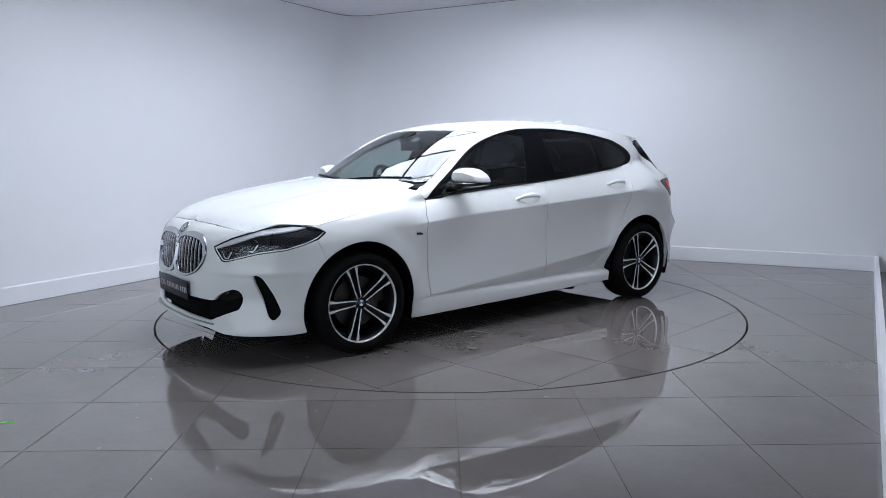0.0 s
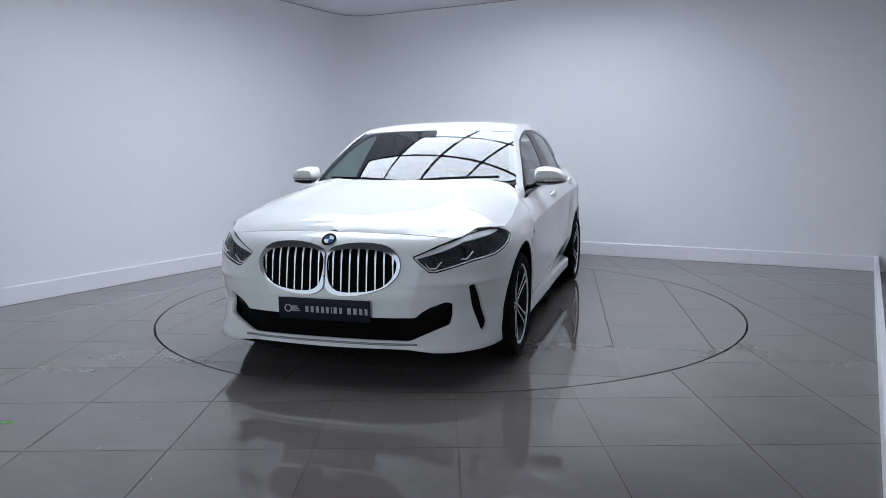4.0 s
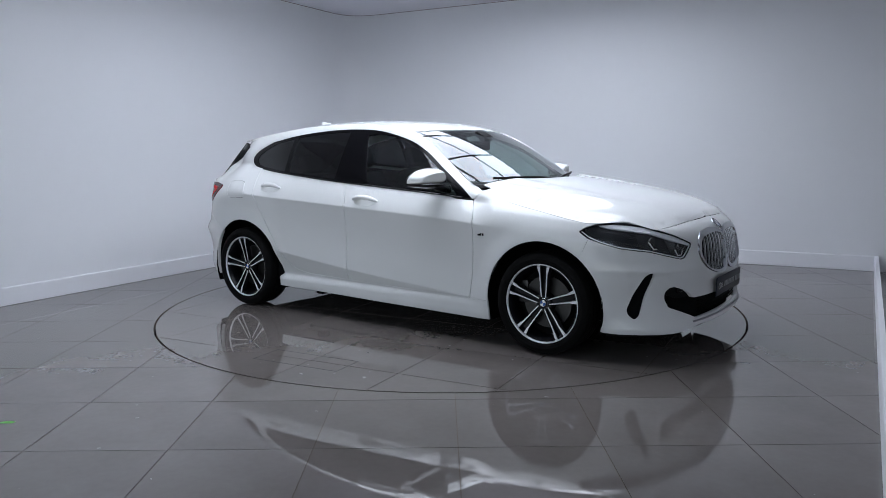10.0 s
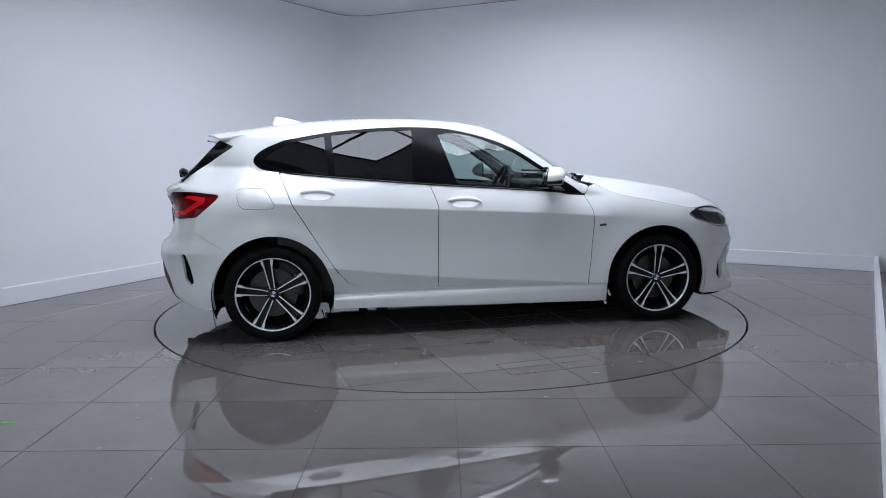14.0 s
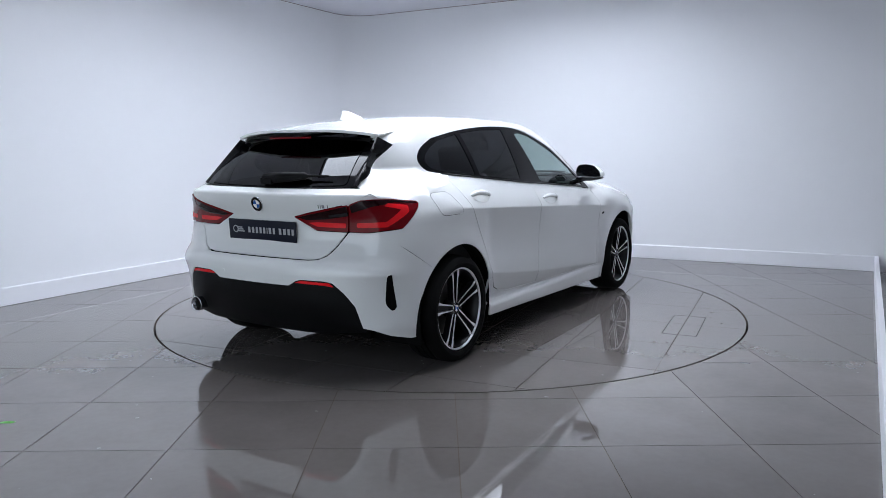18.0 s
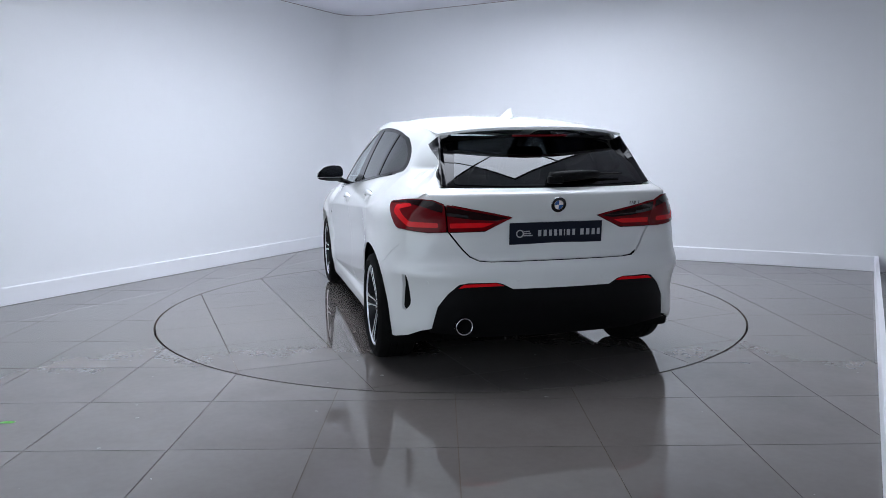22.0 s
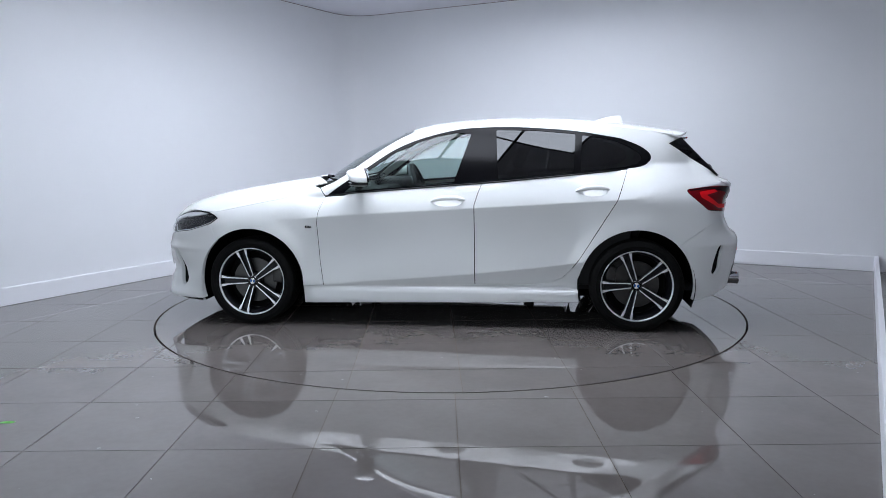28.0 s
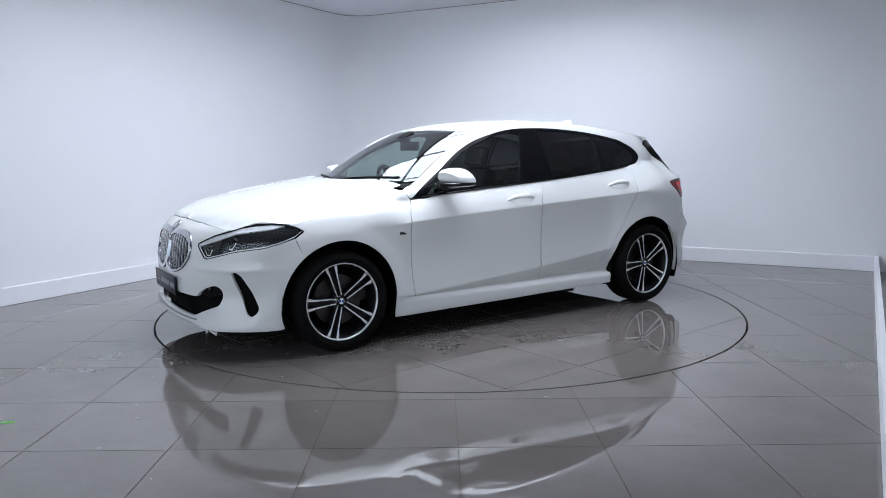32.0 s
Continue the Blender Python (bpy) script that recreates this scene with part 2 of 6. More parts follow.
def bar(u0, u1, v0, v1):
    bm = bmesh.new()
    box(bm, u0, u1, v0, v1, ZP - 0.035, ROOM_H - 0.002, LM)
    bmesh.ops.recalc_face_normals(bm, faces=bm.faces)
    part("glazing_bar", bm, M_BAR, rooflight, smooth=False)


def lit(i, j):
    return 0 <= i < 5 and j in LIT[i]


WIDE = 0.021
for i, u in enumerate(LIGHT_U):
    for j in range(5):
        if lit(i - 1, j) or lit(i, j):
            w = WIDE if i in (2, 3) else 0.014
            bar(u - w, u + w, LIGHT_V[j] - 0.012, LIGHT_V[j + 1] + 0.012)
for j, v in enumerate(LIGHT_V):
    for i in range(5):
        if lit(i, j - 1) or lit(i, j):
            w = WIDE if j == 2 else 0.012
            bar(LIGHT_U[i] + 0.0, LIGHT_U[i + 1] - 0.0, v - w, v + w)

# ---- floor tiles round the turntable ----
TILE, TILE_TURN = 0.6023, 0.0113
TILE_O = Vector((0.0311, -2.9191))
DISC_R, RING_GAP = 2.216, 0.014
JOINT = 0.0045


def inside_room(p, pad=0.0):
    q = p - C_NW
    den = ALONG_R.x * ALONG_L.y - ALONG_R.y * ALONG_L.x
    u = (q.x * ALONG_L.y - q.y * ALONG_L.x) / den
    v = (ALONG_R.x * q.y - ALONG_R.y * q.x) / den
    return (-pad < u < ROOM_W + BAY_W + pad + 0.4 and -pad < v < ROOM_L) or (-HALL_W < u < ROOM_W + BAY_W + HALL_W and ROOM_L <= v < ROOM_L + HALL_L)


def square(i, j, origin, turn, size, joint):
    ex, ey = Vector((math.cos(turn), math.sin(turn))), Vector((-math.sin(turn), math.cos(turn)))
    c = origin + ex * (i * size) + ey * (j * size)
    h = joint / 2
    return [c + ex * a + ey * b for a, b in ((h, h), (size - h, h), (size - h, size - h), (h, size - h))]


def dense(poly, n=24):
    out = []
    for a, b in zip(poly, poly[1:] + poly[:1]):
        out += [a.lerp(b, k / n) for k in range(n)]
    return out


def cross(a, b, r):
    lo, hi = 0.0, 1.0
    for _ in range(30):
        mid = (lo + hi) / 2
        if (a.lerp(b, mid).length > r) == (a.length > r):
            lo = mid
        else:
            hi = mid
    return a.lerp(b, hi)


def clean(pts):
    """Drop points that lie on a straight run."""
    out = []
    n = len(pts)
    for i in range(n):
        a, b, c = pts[i - 1], pts[i], pts[(i + 1) % n]
        if (b - a).length < 1e-5:
            continue
        if abs((b - a).normalized().cross((c - b).normalized()) if (c - b).length > 1e-6 else 1) > 1e-4:
            out.append(b)
    return out


def clip_disc(poly, r, keep_inside):
    """The pieces of a square inside or outside a disc about the origin."""
    pts = dense(poly)
    keep = [(p.length < r) == keep_inside for p in pts]
    n = len(pts)
    if all(keep):
        return [poly]
    if not any(keep):
        return []
    pieces = []
    for i in range(n):
        if keep[i] and not keep[i - 1]:
            run = [cross(pts[i - 1], pts[i], r)]
            k = i
            while keep[k % n]:
                run.append(pts[k % n])
                k += 1
            run.append(cross(pts[k % n], pts[(k - 1) % n], r))
            a0, a1 = math.atan2(run[-1].y, run[-1].x), math.atan2(run[0].y, run[0].x)
            d = (a1 - a0 + math.pi) % (2 * math.pi) - math.pi
            m = max(2, int(abs(d) * r / 0.03))
            arc = [Vector((r * math.cos(a0 + d * s / m), r * math.sin(a0 + d * s / m))) for s in range(1, m)]
            pieces.append(clean(run) + arc)
    return [p for p in pieces if len(p) >= 3]


bm = bmesh.new()
prism(bm, [H_A - ALONG_R - ALONG_L * (ROOM_L + 1), H_B + ALONG_R - ALONG_L * (ROOM_L + 1), H_C + ALONG_R + ALONG_L, H_D - ALONG_R + ALONG_L], -0.10, -0.055)
floor_ob = tagged(link_mesh("floor", bm, M_GAP, smooth=False), "glossy grey porcelain tiles with thin dark joints", "floor", kind="structure")


def ring_bed(name, r0, r1, material, parent, z0=-0.05, z1=-0.0035, n=160):
    bm = bmesh.new()
    for z in (z0, z1):
        a = [bm.verts.new((r0 * math.cos(2 * math.pi * k / n), r0 * math.sin(2 * math.pi * k / n), z)) for k in range(n)]
        b = [bm.verts.new((r1 * math.cos(2 * math.pi * k / n), r1 * math.sin(2 * math.pi * k / n), z)) for k in range(n)]
        for k in range(n):
            bm.faces.new((a[k], a[(k + 1) % n], b[(k + 1) % n], b[k]))
        if z == z0:
            a0, b0 = a, b
        else:
            for k in range(n):
                bm.faces.new((a0[k], a0[(k + 1) % n], a[(k + 1) % n], a[k]))
                bm.faces.new((b0[k], b0[(k + 1) % n], b[(k + 1) % n], b[k]))
    bmesh.ops.recalc_face_normals(bm, faces=bm.faces)
    return part(name, bm, material, parent, smooth=False)


ring_bed("grout_bed", DISC_R + RING_GAP / 2, 14.0, M_GROUT, floor_ob)


def tile_piece(name, polys, material, parent, z1=0.0):
    for poly in polys:
        bm = bmesh.new()
        prism(bm, poly, -0.012, z1)
        bmesh.ops.recalc_face_normals(bm, faces=bm.faces)
        part(name, bm, material, parent, smooth=False)


SHARED = {}
def full_tile(origin_pt, turn, parent, z1=0.0):
    """A whole tile: an object of its own on one shared mesh."""
    if "tile" not in SHARED:
        bm = bmesh.new()
        prism(bm, square(0, 0, Vector((0, 0)), 0, TILE, JOINT), -0.012, 0.0)
        bmesh.ops.recalc_face_normals(bm, faces=bm.faces)
        SHARED["tile"] = link_mesh("tile", bm, M_TILE, parent, smooth=False)
        ob = SHARED["tile"]
    else:
        ob = new("tile", SHARED["tile"].data)
        ob.parent = parent
    ob.matrix_basis = pose(origin_pt.x, origin_pt.y, 0, 0, 0, math.degrees(turn))


def lay_floor():
    ex, ey = Vector((math.cos(TILE_TURN), math.sin(TILE_TURN))), Vector((-math.sin(TILE_TURN), math.cos(TILE_TURN)))
    for i in range(-14, 15):
        for j in range(-12, 14):
            sq = square(i, j, TILE_O, TILE_TURN, TILE, JOINT)
            if not any(inside_room(p, 0.05) for p in sq):
                continue
            r = [p.length for p in dense(sq)]
            if min(r) > DISC_R + RING_GAP / 2:
                full_tile(TILE_O + ex * (i * TILE) + ey * (j * TILE), TILE_TURN, floor_ob)
            else:
                tile_piece("tile", clip_disc(sq, DISC_R + RING_GAP / 2, False), M_TILE, floor_ob)


# ---- turntable: a tiled disc flush with the floor ----
TABLE_TURN = radians(8.0)
turntable = thing("turntable", "round turntable tiled in glossy grey porcelain, flush with the floor", "turntable")
ring_bed("disc_bed", 0.0005, DISC_R - RING_GAP / 2, M_GROUT, turntable)


def lay_table():
    origin = Vector((0.0, 0.0))
    for i in range(-5, 6):
        for j in range(-5, 6):
            sq = square(i, j, origin, TABLE_TURN, TILE, JOINT)
            polys = clip_disc(sq, DISC_R - RING_GAP / 2, True)
            tile_piece("tile", polys, M_TILE, turntable)


lay_floor()
lay_table()

# service hatch let into the turntable: a thin dark joint round a narrow plate
HM = Matrix.Rotation(TABLE_TURN, 4, "Z")
bm = bmesh.new()
for u0, u1, v0, v1 in ((-0.33, 0.27, -1.927, -1.923), (-0.33, 0.27, -1.707, -1.703), (-0.332, -0.328, -1.927, -1.703), (0.268, 0.272, -1.927, -1.703)):
    box(bm, u0, u1, v0, v1, -0.002, 0.0007, HM)
part("hatch_joint", bm, M_GAP, turntable, "thin dark joint of a narrow service hatch", smooth=False)

# a scrap of green tape on the tiles
bm = bmesh.new()
prism(bm, [Vector(p) for p in ((-2.072, -2.618), (-2.010, -2.618), (-2.000, -2.600), (-2.030, -2.590), (-2.062, -2.597))], 0.0004, 0.0014)
tagged(link_mesh("tape_scrap", bm, M_GREEN, smooth=False), "small scrap of bright green tape on the tiles", "tape")


# dried specks and scuffs left on the tiles
def specks(parent, count, r0, r1, seed):
    rnd = random.Random(seed)
    bm = bmesh.new()
    for _ in range(count):
        a, r = rnd.uniform(0, 2 * math.pi), math.sqrt(rnd.uniform(r0 * r0, r1 * r1))
        c = Vector((r * math.cos(a), r * math.sin(a)))
        if not inside_room(c, -0.2):
            continue
        size, turn, long = rnd.uniform(0.0015, 0.005) * (2.2 if rnd.random() < 0.12 else 1), rnd.uniform(0, 6.28), rnd.uniform(1.0, 2.6)
        pts = []
        for k in range(7):
            an = 2 * math.pi * k / 7
            q = size * rnd.uniform(0.6, 1.2)
            u, v = q * long * math.cos(an), q * math.sin(an)
            pts.append(c + Vector((u * math.cos(turn) - v * math.sin(turn), u * math.sin(turn) + v * math.cos(turn))))
        prism(bm, pts, 0.0002, 0.0009)
    ob = part("dust_specks", bm, M_DUST, parent, "scattered pale dust specks on the tiles", smooth=False)
    ob["kind"] = "stuff"


specks(turntable, 110, 0.2, 2.15, 4)
specks(floor_ob, 120, 2.3, 5.0, 9)

# ======================= the car =======================
from mathutils.geometry import delaunay_2d_cdt

# ---- curves ----
def curve(*pts):
    """A smooth curve through (x, value) pairs that never overshoots (monotone cubic)."""
    p = sorted(pts)
    xs, ys = np.array([q[0] for q in p], float), np.array([q[1] for q in p], float)
    h, d = np.diff(xs), np.diff(ys) / np.diff(xs)
    m = np.zeros(len(xs))
    for i in range(1, len(xs) - 1):
        if d[i - 1] * d[i] > 0:
            w1, w2 = 2 * h[i] + h[i - 1], h[i] + 2 * h[i - 1]
            m[i] = (w1 + w2) / (w1 / d[i - 1] + w2 / d[i])
    m[0], m[-1] = d[0], d[-1]

    def f(x):
        x = np.clip(np.asarray(x, float), xs[0], xs[-1])
        i = np.clip(np.searchsorted(xs, x) - 1, 0, len(h) - 1)
        t = (x - xs[i]) / h[i]
        return ((1 + 2 * t) * (1 - t) ** 2 * ys[i] + t * (1 - t) ** 2 * h[i] * m[i] + t * t * (3 - 2 * t) * ys[i + 1] + t * t * (t - 1) * h[i] * m[i + 1])
    return f


def spline_plan(pts, n=3000):
    """A natural cubic spline through plan points, mirrored at both ends, sampled by its length."""
    full = [(x, -y) for x, y in pts[3:0:-1]] + list(pts) + [(x, -y) for x, y in pts[-2:-5:-1]]
    P = np.array(full, float)
    s = np.concatenate([[0], np.cumsum(np.hypot(*np.diff(P, axis=0).T))])
    k = len(s)
    out = []
    for c in range(2):
        y, h = P[:, c], np.diff(s)
        A, b = np.eye(k), np.zeros(k)
        for i in range(1, k - 1):
            A[i, i - 1:i + 2] = h[i - 1], 2 * (h[i - 1] + h[i]), h[i]
            b[i] = 6 * ((y[i + 1] - y[i]) / h[i] - (y[i] - y[i - 1]) / h[i - 1])
        M = np.linalg.solve(A, b)
        u = np.linspace(s[3], s[-4], n)
        i = np.clip(np.searchsorted(s, u) - 1, 0, k - 2)
        a, e = (s[i + 1] - u) / h[i], (u - s[i]) / h[i]
        out.append(a * y[i] + e * y[i + 1] + ((a ** 3 - a) * M[i] + (e ** 3 - e) * M[i + 1]) * h[i] ** 2 / 6)
    X, Y = out
    L = np.concatenate([[0], np.cumsum(np.hypot(np.diff(X), np.diff(Y)))])
    return L, X, Y


# plan outline at bumper height, from the middle of the tail round the side to the middle of the nose
PLAN = [(-2.106, 0.0), (-2.095, 0.30), (-2.054, 0.55), (-1.962, 0.735), (-1.82, 0.835), (-1.60, 0.880), (-1.335, 0.894), (-0.90, 0.884), (-0.25, 0.880),
        (0.50, 0.884), (1.00, 0.891), (1.335, 0.896), (1.60, 0.882), (1.80, 0.838), (1.955, 0.752), (2.068, 0.61), (2.136, 0.41), (2.163, 0.20), (2.168, 0.0)]
PL, PX, PY = spline_plan(PLAN)
RING_L = PL[-1]
_tx, _ty = np.gradient(PX, PL), np.gradient(PY, PL)
_tn = np.hypot(_tx, _ty)
PNX, PNY = -_ty / _tn, _tx / _tn           # outward normal

WHEEL_X, WHEEL_Z, ARCH_R = 1.335, 0.312, 0.378
f_crease = curve((-2.2, 0.93), (-1.476, 0.905), (-0.945, 0.872), (-0.239, 0.834), (0.786, 0.775), (1.1, 0.745), (1.335, 0.725), (1.7, 0.68), (2.2, 0.62))
f_lower = curve((-1.1, 0.50), (-0.95, 0.47), (-0.25, 0.385), (0.6, 0.315), (0.95, 0.285))
f_belt_z = curve((0.95, 0.90), (0.80, 0.908), (0.435, 0.942), (-0.345, 1.000), (-0.918, 1.050), (-1.338, 1.099), (-1.6, 1.125), (-1.9, 1.13))
f_belt_y = curve((0.95, 0.79), (0.80, 0.798), (0.435, 0.806), (-0.345, 0.806), (-0.918, 0.782), (-1.338, 0.700), (-1.6, 0.655), (-1.9, 0.60))
f_rail_z = curve((0.80, 0.985), (0.72, 1.025), (0.60, 1.110), (0.45, 1.212), (0.30, 1.302), (0.15, 1.366), (-0.05, 1.403), (-0.40, 1.420), (-0.80, 1.411), (-1.20, 1.375), (-1.50, 1.335), (-1.75, 1.298), (-1.9, 1.28))
f_rail_y = curve((0.80, 0.740), (0.72, 0.728), (0.60, 0.700), (0.45, 0.664), (0.30, 0.626), (0.15, 0.594), (-0.05, 0.588), (-0.40, 0.592), (-0.80, 0.582), (-1.20, 0.572), (-1.50, 0.560), (-1.75, 0.545), (-1.9, 0.53))
f_front = curve((0.08, -0.10), (0.11, -0.045), (0.135, -0.012), (0.18, 0.0), (0.24, -0.004), (0.36, 0.0), (0.47, -0.004), (0.52, -0.012), (0.60, -0.027), (0.70, -0.050), (0.745, -0.073), (0.775, -0.104), (0.80, -0.148), (0.84, -0.26))
f_rear = curve((0.10, -0.20), (0.18, -0.14), (0.25, -0.08), (0.33, -0.035), (0.45, -0.002), (0.56, 0.0), (0.61, -0.005), (0.64, -0.022), (0.66, -0.052), (0.70, -0.076), (0.78, -0.102), (0.86, -0.098), (0.94, -0.066), (0.985, -0.058), (1.00, -0.070), (1.02, -0.128), (1.04, -0.163), (1.10, -0.23), (1.3, -0.46))


def _smooth(t):
    t = np.clip(t, 0, 1)
    return t * t * (3 - 2 * t)


def side_raw(x, z, ref):
    """How far the flank lies inside (-) the plan outline at x and height z."""
    z0 = f_crease(x)
    low = -0.040 * np.clip(z0 - z, 0, 1)
    mid = _smooth((x + 1.05) / 0.12) * _smooth((1.0 - x) / 0.12)
    tuck = np.clip(f_lower(x) - z, 0, 1)
    low = low - mid * 0.013 * np.sin(np.pi * np.clip((z0 - z) / np.maximum(z0 - f_lower(x), 0.1), 0, 1)) ** 1.0      # the door skin is hollow between its two creases
    low = low - mid * 0.33 * (np.sqrt(tuck * tuck + 0.00004) - 0.0063)
    skirt = _smooth((0.292 - z) / 0.03) * mid
    low = low * (1 - skirt) + skirt * (-0.020 - 0.25 * np.clip(0.195 - z, 0, 1))
    fender = _smooth((x - 0.82) / 0.20)
    up = np.clip(z - z0, 0, 2)
    f_up = -(3.4 * np.clip(up - 0.0, 0, 2) ** 2)
    zb, yb, zr, yr = f_belt_z(x), f_belt_y(x), f_rail_z(x), f_rail_y(x)
    tb = np.clip((z - z0) / np.maximum(zb - z0, 0.02), 0, 1)
    ysh = ref + (yb - ref) * (0.72 * tb + 0.28 * tb * tb)
    tg = np.clip((z - zb) / np.maximum(zr - zb, 0.05), 0, 1.15)
    ygl = yb + (yr - yb) * tg + 0.016 * 4 * tg * (1 - tg)
    cabin = np.where(z < zb, ysh, ygl) - ref
    top = fender * f_up + (1 - fender) * cabin
    out = np.where(z < z0, low, top)
    out = out - 0.20 * np.clip(z - 0.74, 0, 0.32) * _smooth((-1.48 - x) / 0.34)      # the tail draws in above its lamps
    for wx in (-WHEEL_X, WHEEL_X):
        r = np.hypot(x - wx, z - WHEEL_Z)
        out = out + 0.013 * _smooth((0.50 - r) / 0.13) * _smooth((z - 0.2) / 0.15)
    return out


def side_offset(x, z, ref):
    """The flank, its shoulder crease melting away towards the tail."""
    d = 0.075 * _smooth((-1.22 - x) / 0.40) * _smooth((1.07 - z) / 0.12)
    x, z, ref, d = np.broadcast_arrays(x, z, ref, d)
    out = np.array(side_raw(x, z, ref), float)
    m = d > 1e-4
    if m.any():
        out[m] = sum(w * side_raw(x[m], z[m] + k * d[m], ref[m]) for k, w in ((-1.0, 0.14), (-0.5, 0.22), (0.0, 0.28), (0.5, 0.22), (1.0, 0.14)))
    return out


def ring(a, z):
    """The outer skin: a metres along the plan outline from the tail, at height z."""
    a, z = np.asarray(a, float), np.asarray(z, float)
    x, y, nx, ny = np.interp(a, PL, PX), np.interp(a, PL, PY), np.interp(a, PL, PNX), np.interp(a, PL, PNY)
    ws, wf, wr = ny ** 2, np.where(nx > 0, nx ** 2, 0), np.where(nx < 0, nx ** 2, 0)
    off = ws * side_offset(x, z, y) + wf * f_front(z) + wr * f_rear(z)
    cf, cr = 4 * ws * wf, 4 * ws * wr                    # bumper corners: a lip below, a hollow above it
    off = off + cf * (0.026 * np.exp(-((z - 0.20) / 0.05) ** 2) - 0.026 * np.exp(-((z - 0.39) / 0.075) ** 2) + 0.014 * np.exp(-((z - 0.545) / 0.022) ** 2))
    off = off + cr * (0.014 * np.exp(-((z - 0.585) / 0.035) ** 2) - 0.016 * np.exp(-((z - 0.44) / 0.08) ** 2) + 0.010 * np.exp(-((z - 0.28) / 0.05) ** 2))
    return np.stack([x + nx * off, y + ny * off, z], -1)


def a_of_x(x, z):
    x, z = np.asarray(x, float), np.asarray(z, float)
    a = np.interp(x, PX, PL)
    for _ in range(8):
        a = a + 0.8 * (x - ring(a, z)[..., 0]) / np.maximum(np.interp(a, PL, _tx), 0.15)
    return a


def a_of_y(y, z, nose):
    """The place on the nose (or the tail) with that y."""
    y, z = np.abs(np.asarray(y, float)), np.asarray(z, float)
    lo = np.full(np.broadcast(y, z).shape, 0.62 * RING_L if nose else 0.0)
    hi = np.full(np.broadcast(y, z).shape, RING_L if nose else 0.38 * RING_L)
    for _ in range(40):
        mid = (lo + hi) / 2
        big = ring(mid, z)[..., 1] > y
        if nose:
            lo, hi = np.where(big, mid, lo), np.where(big, hi, mid)
        else:
            lo, hi = np.where(big, lo, mid), np.where(big, mid, hi)
    return (lo + hi) / 2


def s_side(P):
    return ring(a_of_x(P[:, 0], P[:, 1]), P[:, 1])


def s_nose(P):
    out = ring(RING_L - np.abs(P[:, 0]), P[:, 1])
    out[:, 1] *= np.where(P[:, 0] < 0, -1, 1)
    return out


def s_tail(P):
    out = ring(np.abs(P[:, 0]), P[:, 1])
    out[:, 1] *= np.where(P[:, 0] < 0, -1, 1)
    return out


def n_x(x, z):
    return float(RING_L - a_of_x(x, z)), z


def n_y(y, z):
    return float(RING_L - a_of_y(y, z, True)), z


def t_x(x, z):
    return float(a_of_x(x, z)), z


def t_y(y, z):
    return float(a_of_y(y, z, False)), z


# bonnet: its edge runs on the skin, its crown follows the middle line
f_hood_mid = curve((0.85, 1.052), (0.97, 1.037), (1.103, 1.022), (1.343, 0.987), (1.563, 0.950), (1.782, 0.904), (1.93, 0.859), (1.99, 0.832), (2.022, 0.806), (2.06, 0.775))
SHUT_SIDE = curve((0.86, 1.01), (0.95, 0.955), (1.02, 0.921), (1.10, 0.900), (1.30, 0.862), (1.50, 0.822), (1.62, 0.800))
_za = []
for _x in np.linspace(0.90, 1.60, 60):
    _z = float(SHUT_SIDE(_x))
    _za.append(ring(a_of_x(_x, _z), np.array(_z)))
_a0 = float(a_of_x(1.60, 0.80))
LEADING = curve((0.0, 0.803), (0.10, 0.809), (0.19, 0.8145), (0.30, 0.787), (0.37, 0.7705), (0.45, 0.777), (0.55, 0.786), (0.72, 0.796), (1.0, 0.801))      # front shut line of the bonnet
for _t in np.linspace(0, 1, 90)[1:]:
    _za.append(ring(np.array(_a0 + (RING_L - _a0) * _t), LEADING(_t)))
HOOD_EDGE = np.array(_za)
_front = HOOD_EDGE[HOOD_EDGE[:, 0].argsort()]
def hood_edge_at(x):
    return np.interp(x, _front[:, 0], _front[:, 1]), np.interp(x, _front[:, 0], _front[:, 2])


def s_hood(P):
    x, y = P[:, 0], P[:, 1]
    ye, ze = hood_edge_at(x)
    r = np.clip(np.abs(y) / np.maximum(ye, 0.02), 0, 1)
    zm = np.maximum(f_hood_mid(x), ze + 0.002)
    crown = 0.45 * r ** 2.8 + 0.55 * r ** 7
    ridge = 0.007 * np.exp(-((np.abs(y) - 0.50 * (ye / 0.8)) / 0.07) ** 2) * _smooth((2.0 - x) / 0.5)
    return np.stack([x, y, zm - (zm - ze) * crown + ridge], -1)


# roof
f_roof_mid = curve((0.33, 1.352), (0.27, 1.376), (0.15, 1.408), (0.03, 1.430), (-0.19, 1.450), (-0.40, 1.459), (-0.62, 1.459), (-0.84, 1.452), (-1.06, 1.437), (-1.28, 1.415), (-1.50, 1.387), (-1.73, 1.351), (-1.86, 1.326))
def s_roof(P):
    x, y = P[:, 0], P[:, 1]
    yr, zr = f_rail_y(x), f_rail_z(x)
    r = np.clip(np.abs(y) / yr, 0, 1.1)
    zm = np.maximum(f_roof_mid(x), zr)
    return np.stack([x, y, zm - (zm - zr) * r ** 2.6], -1)


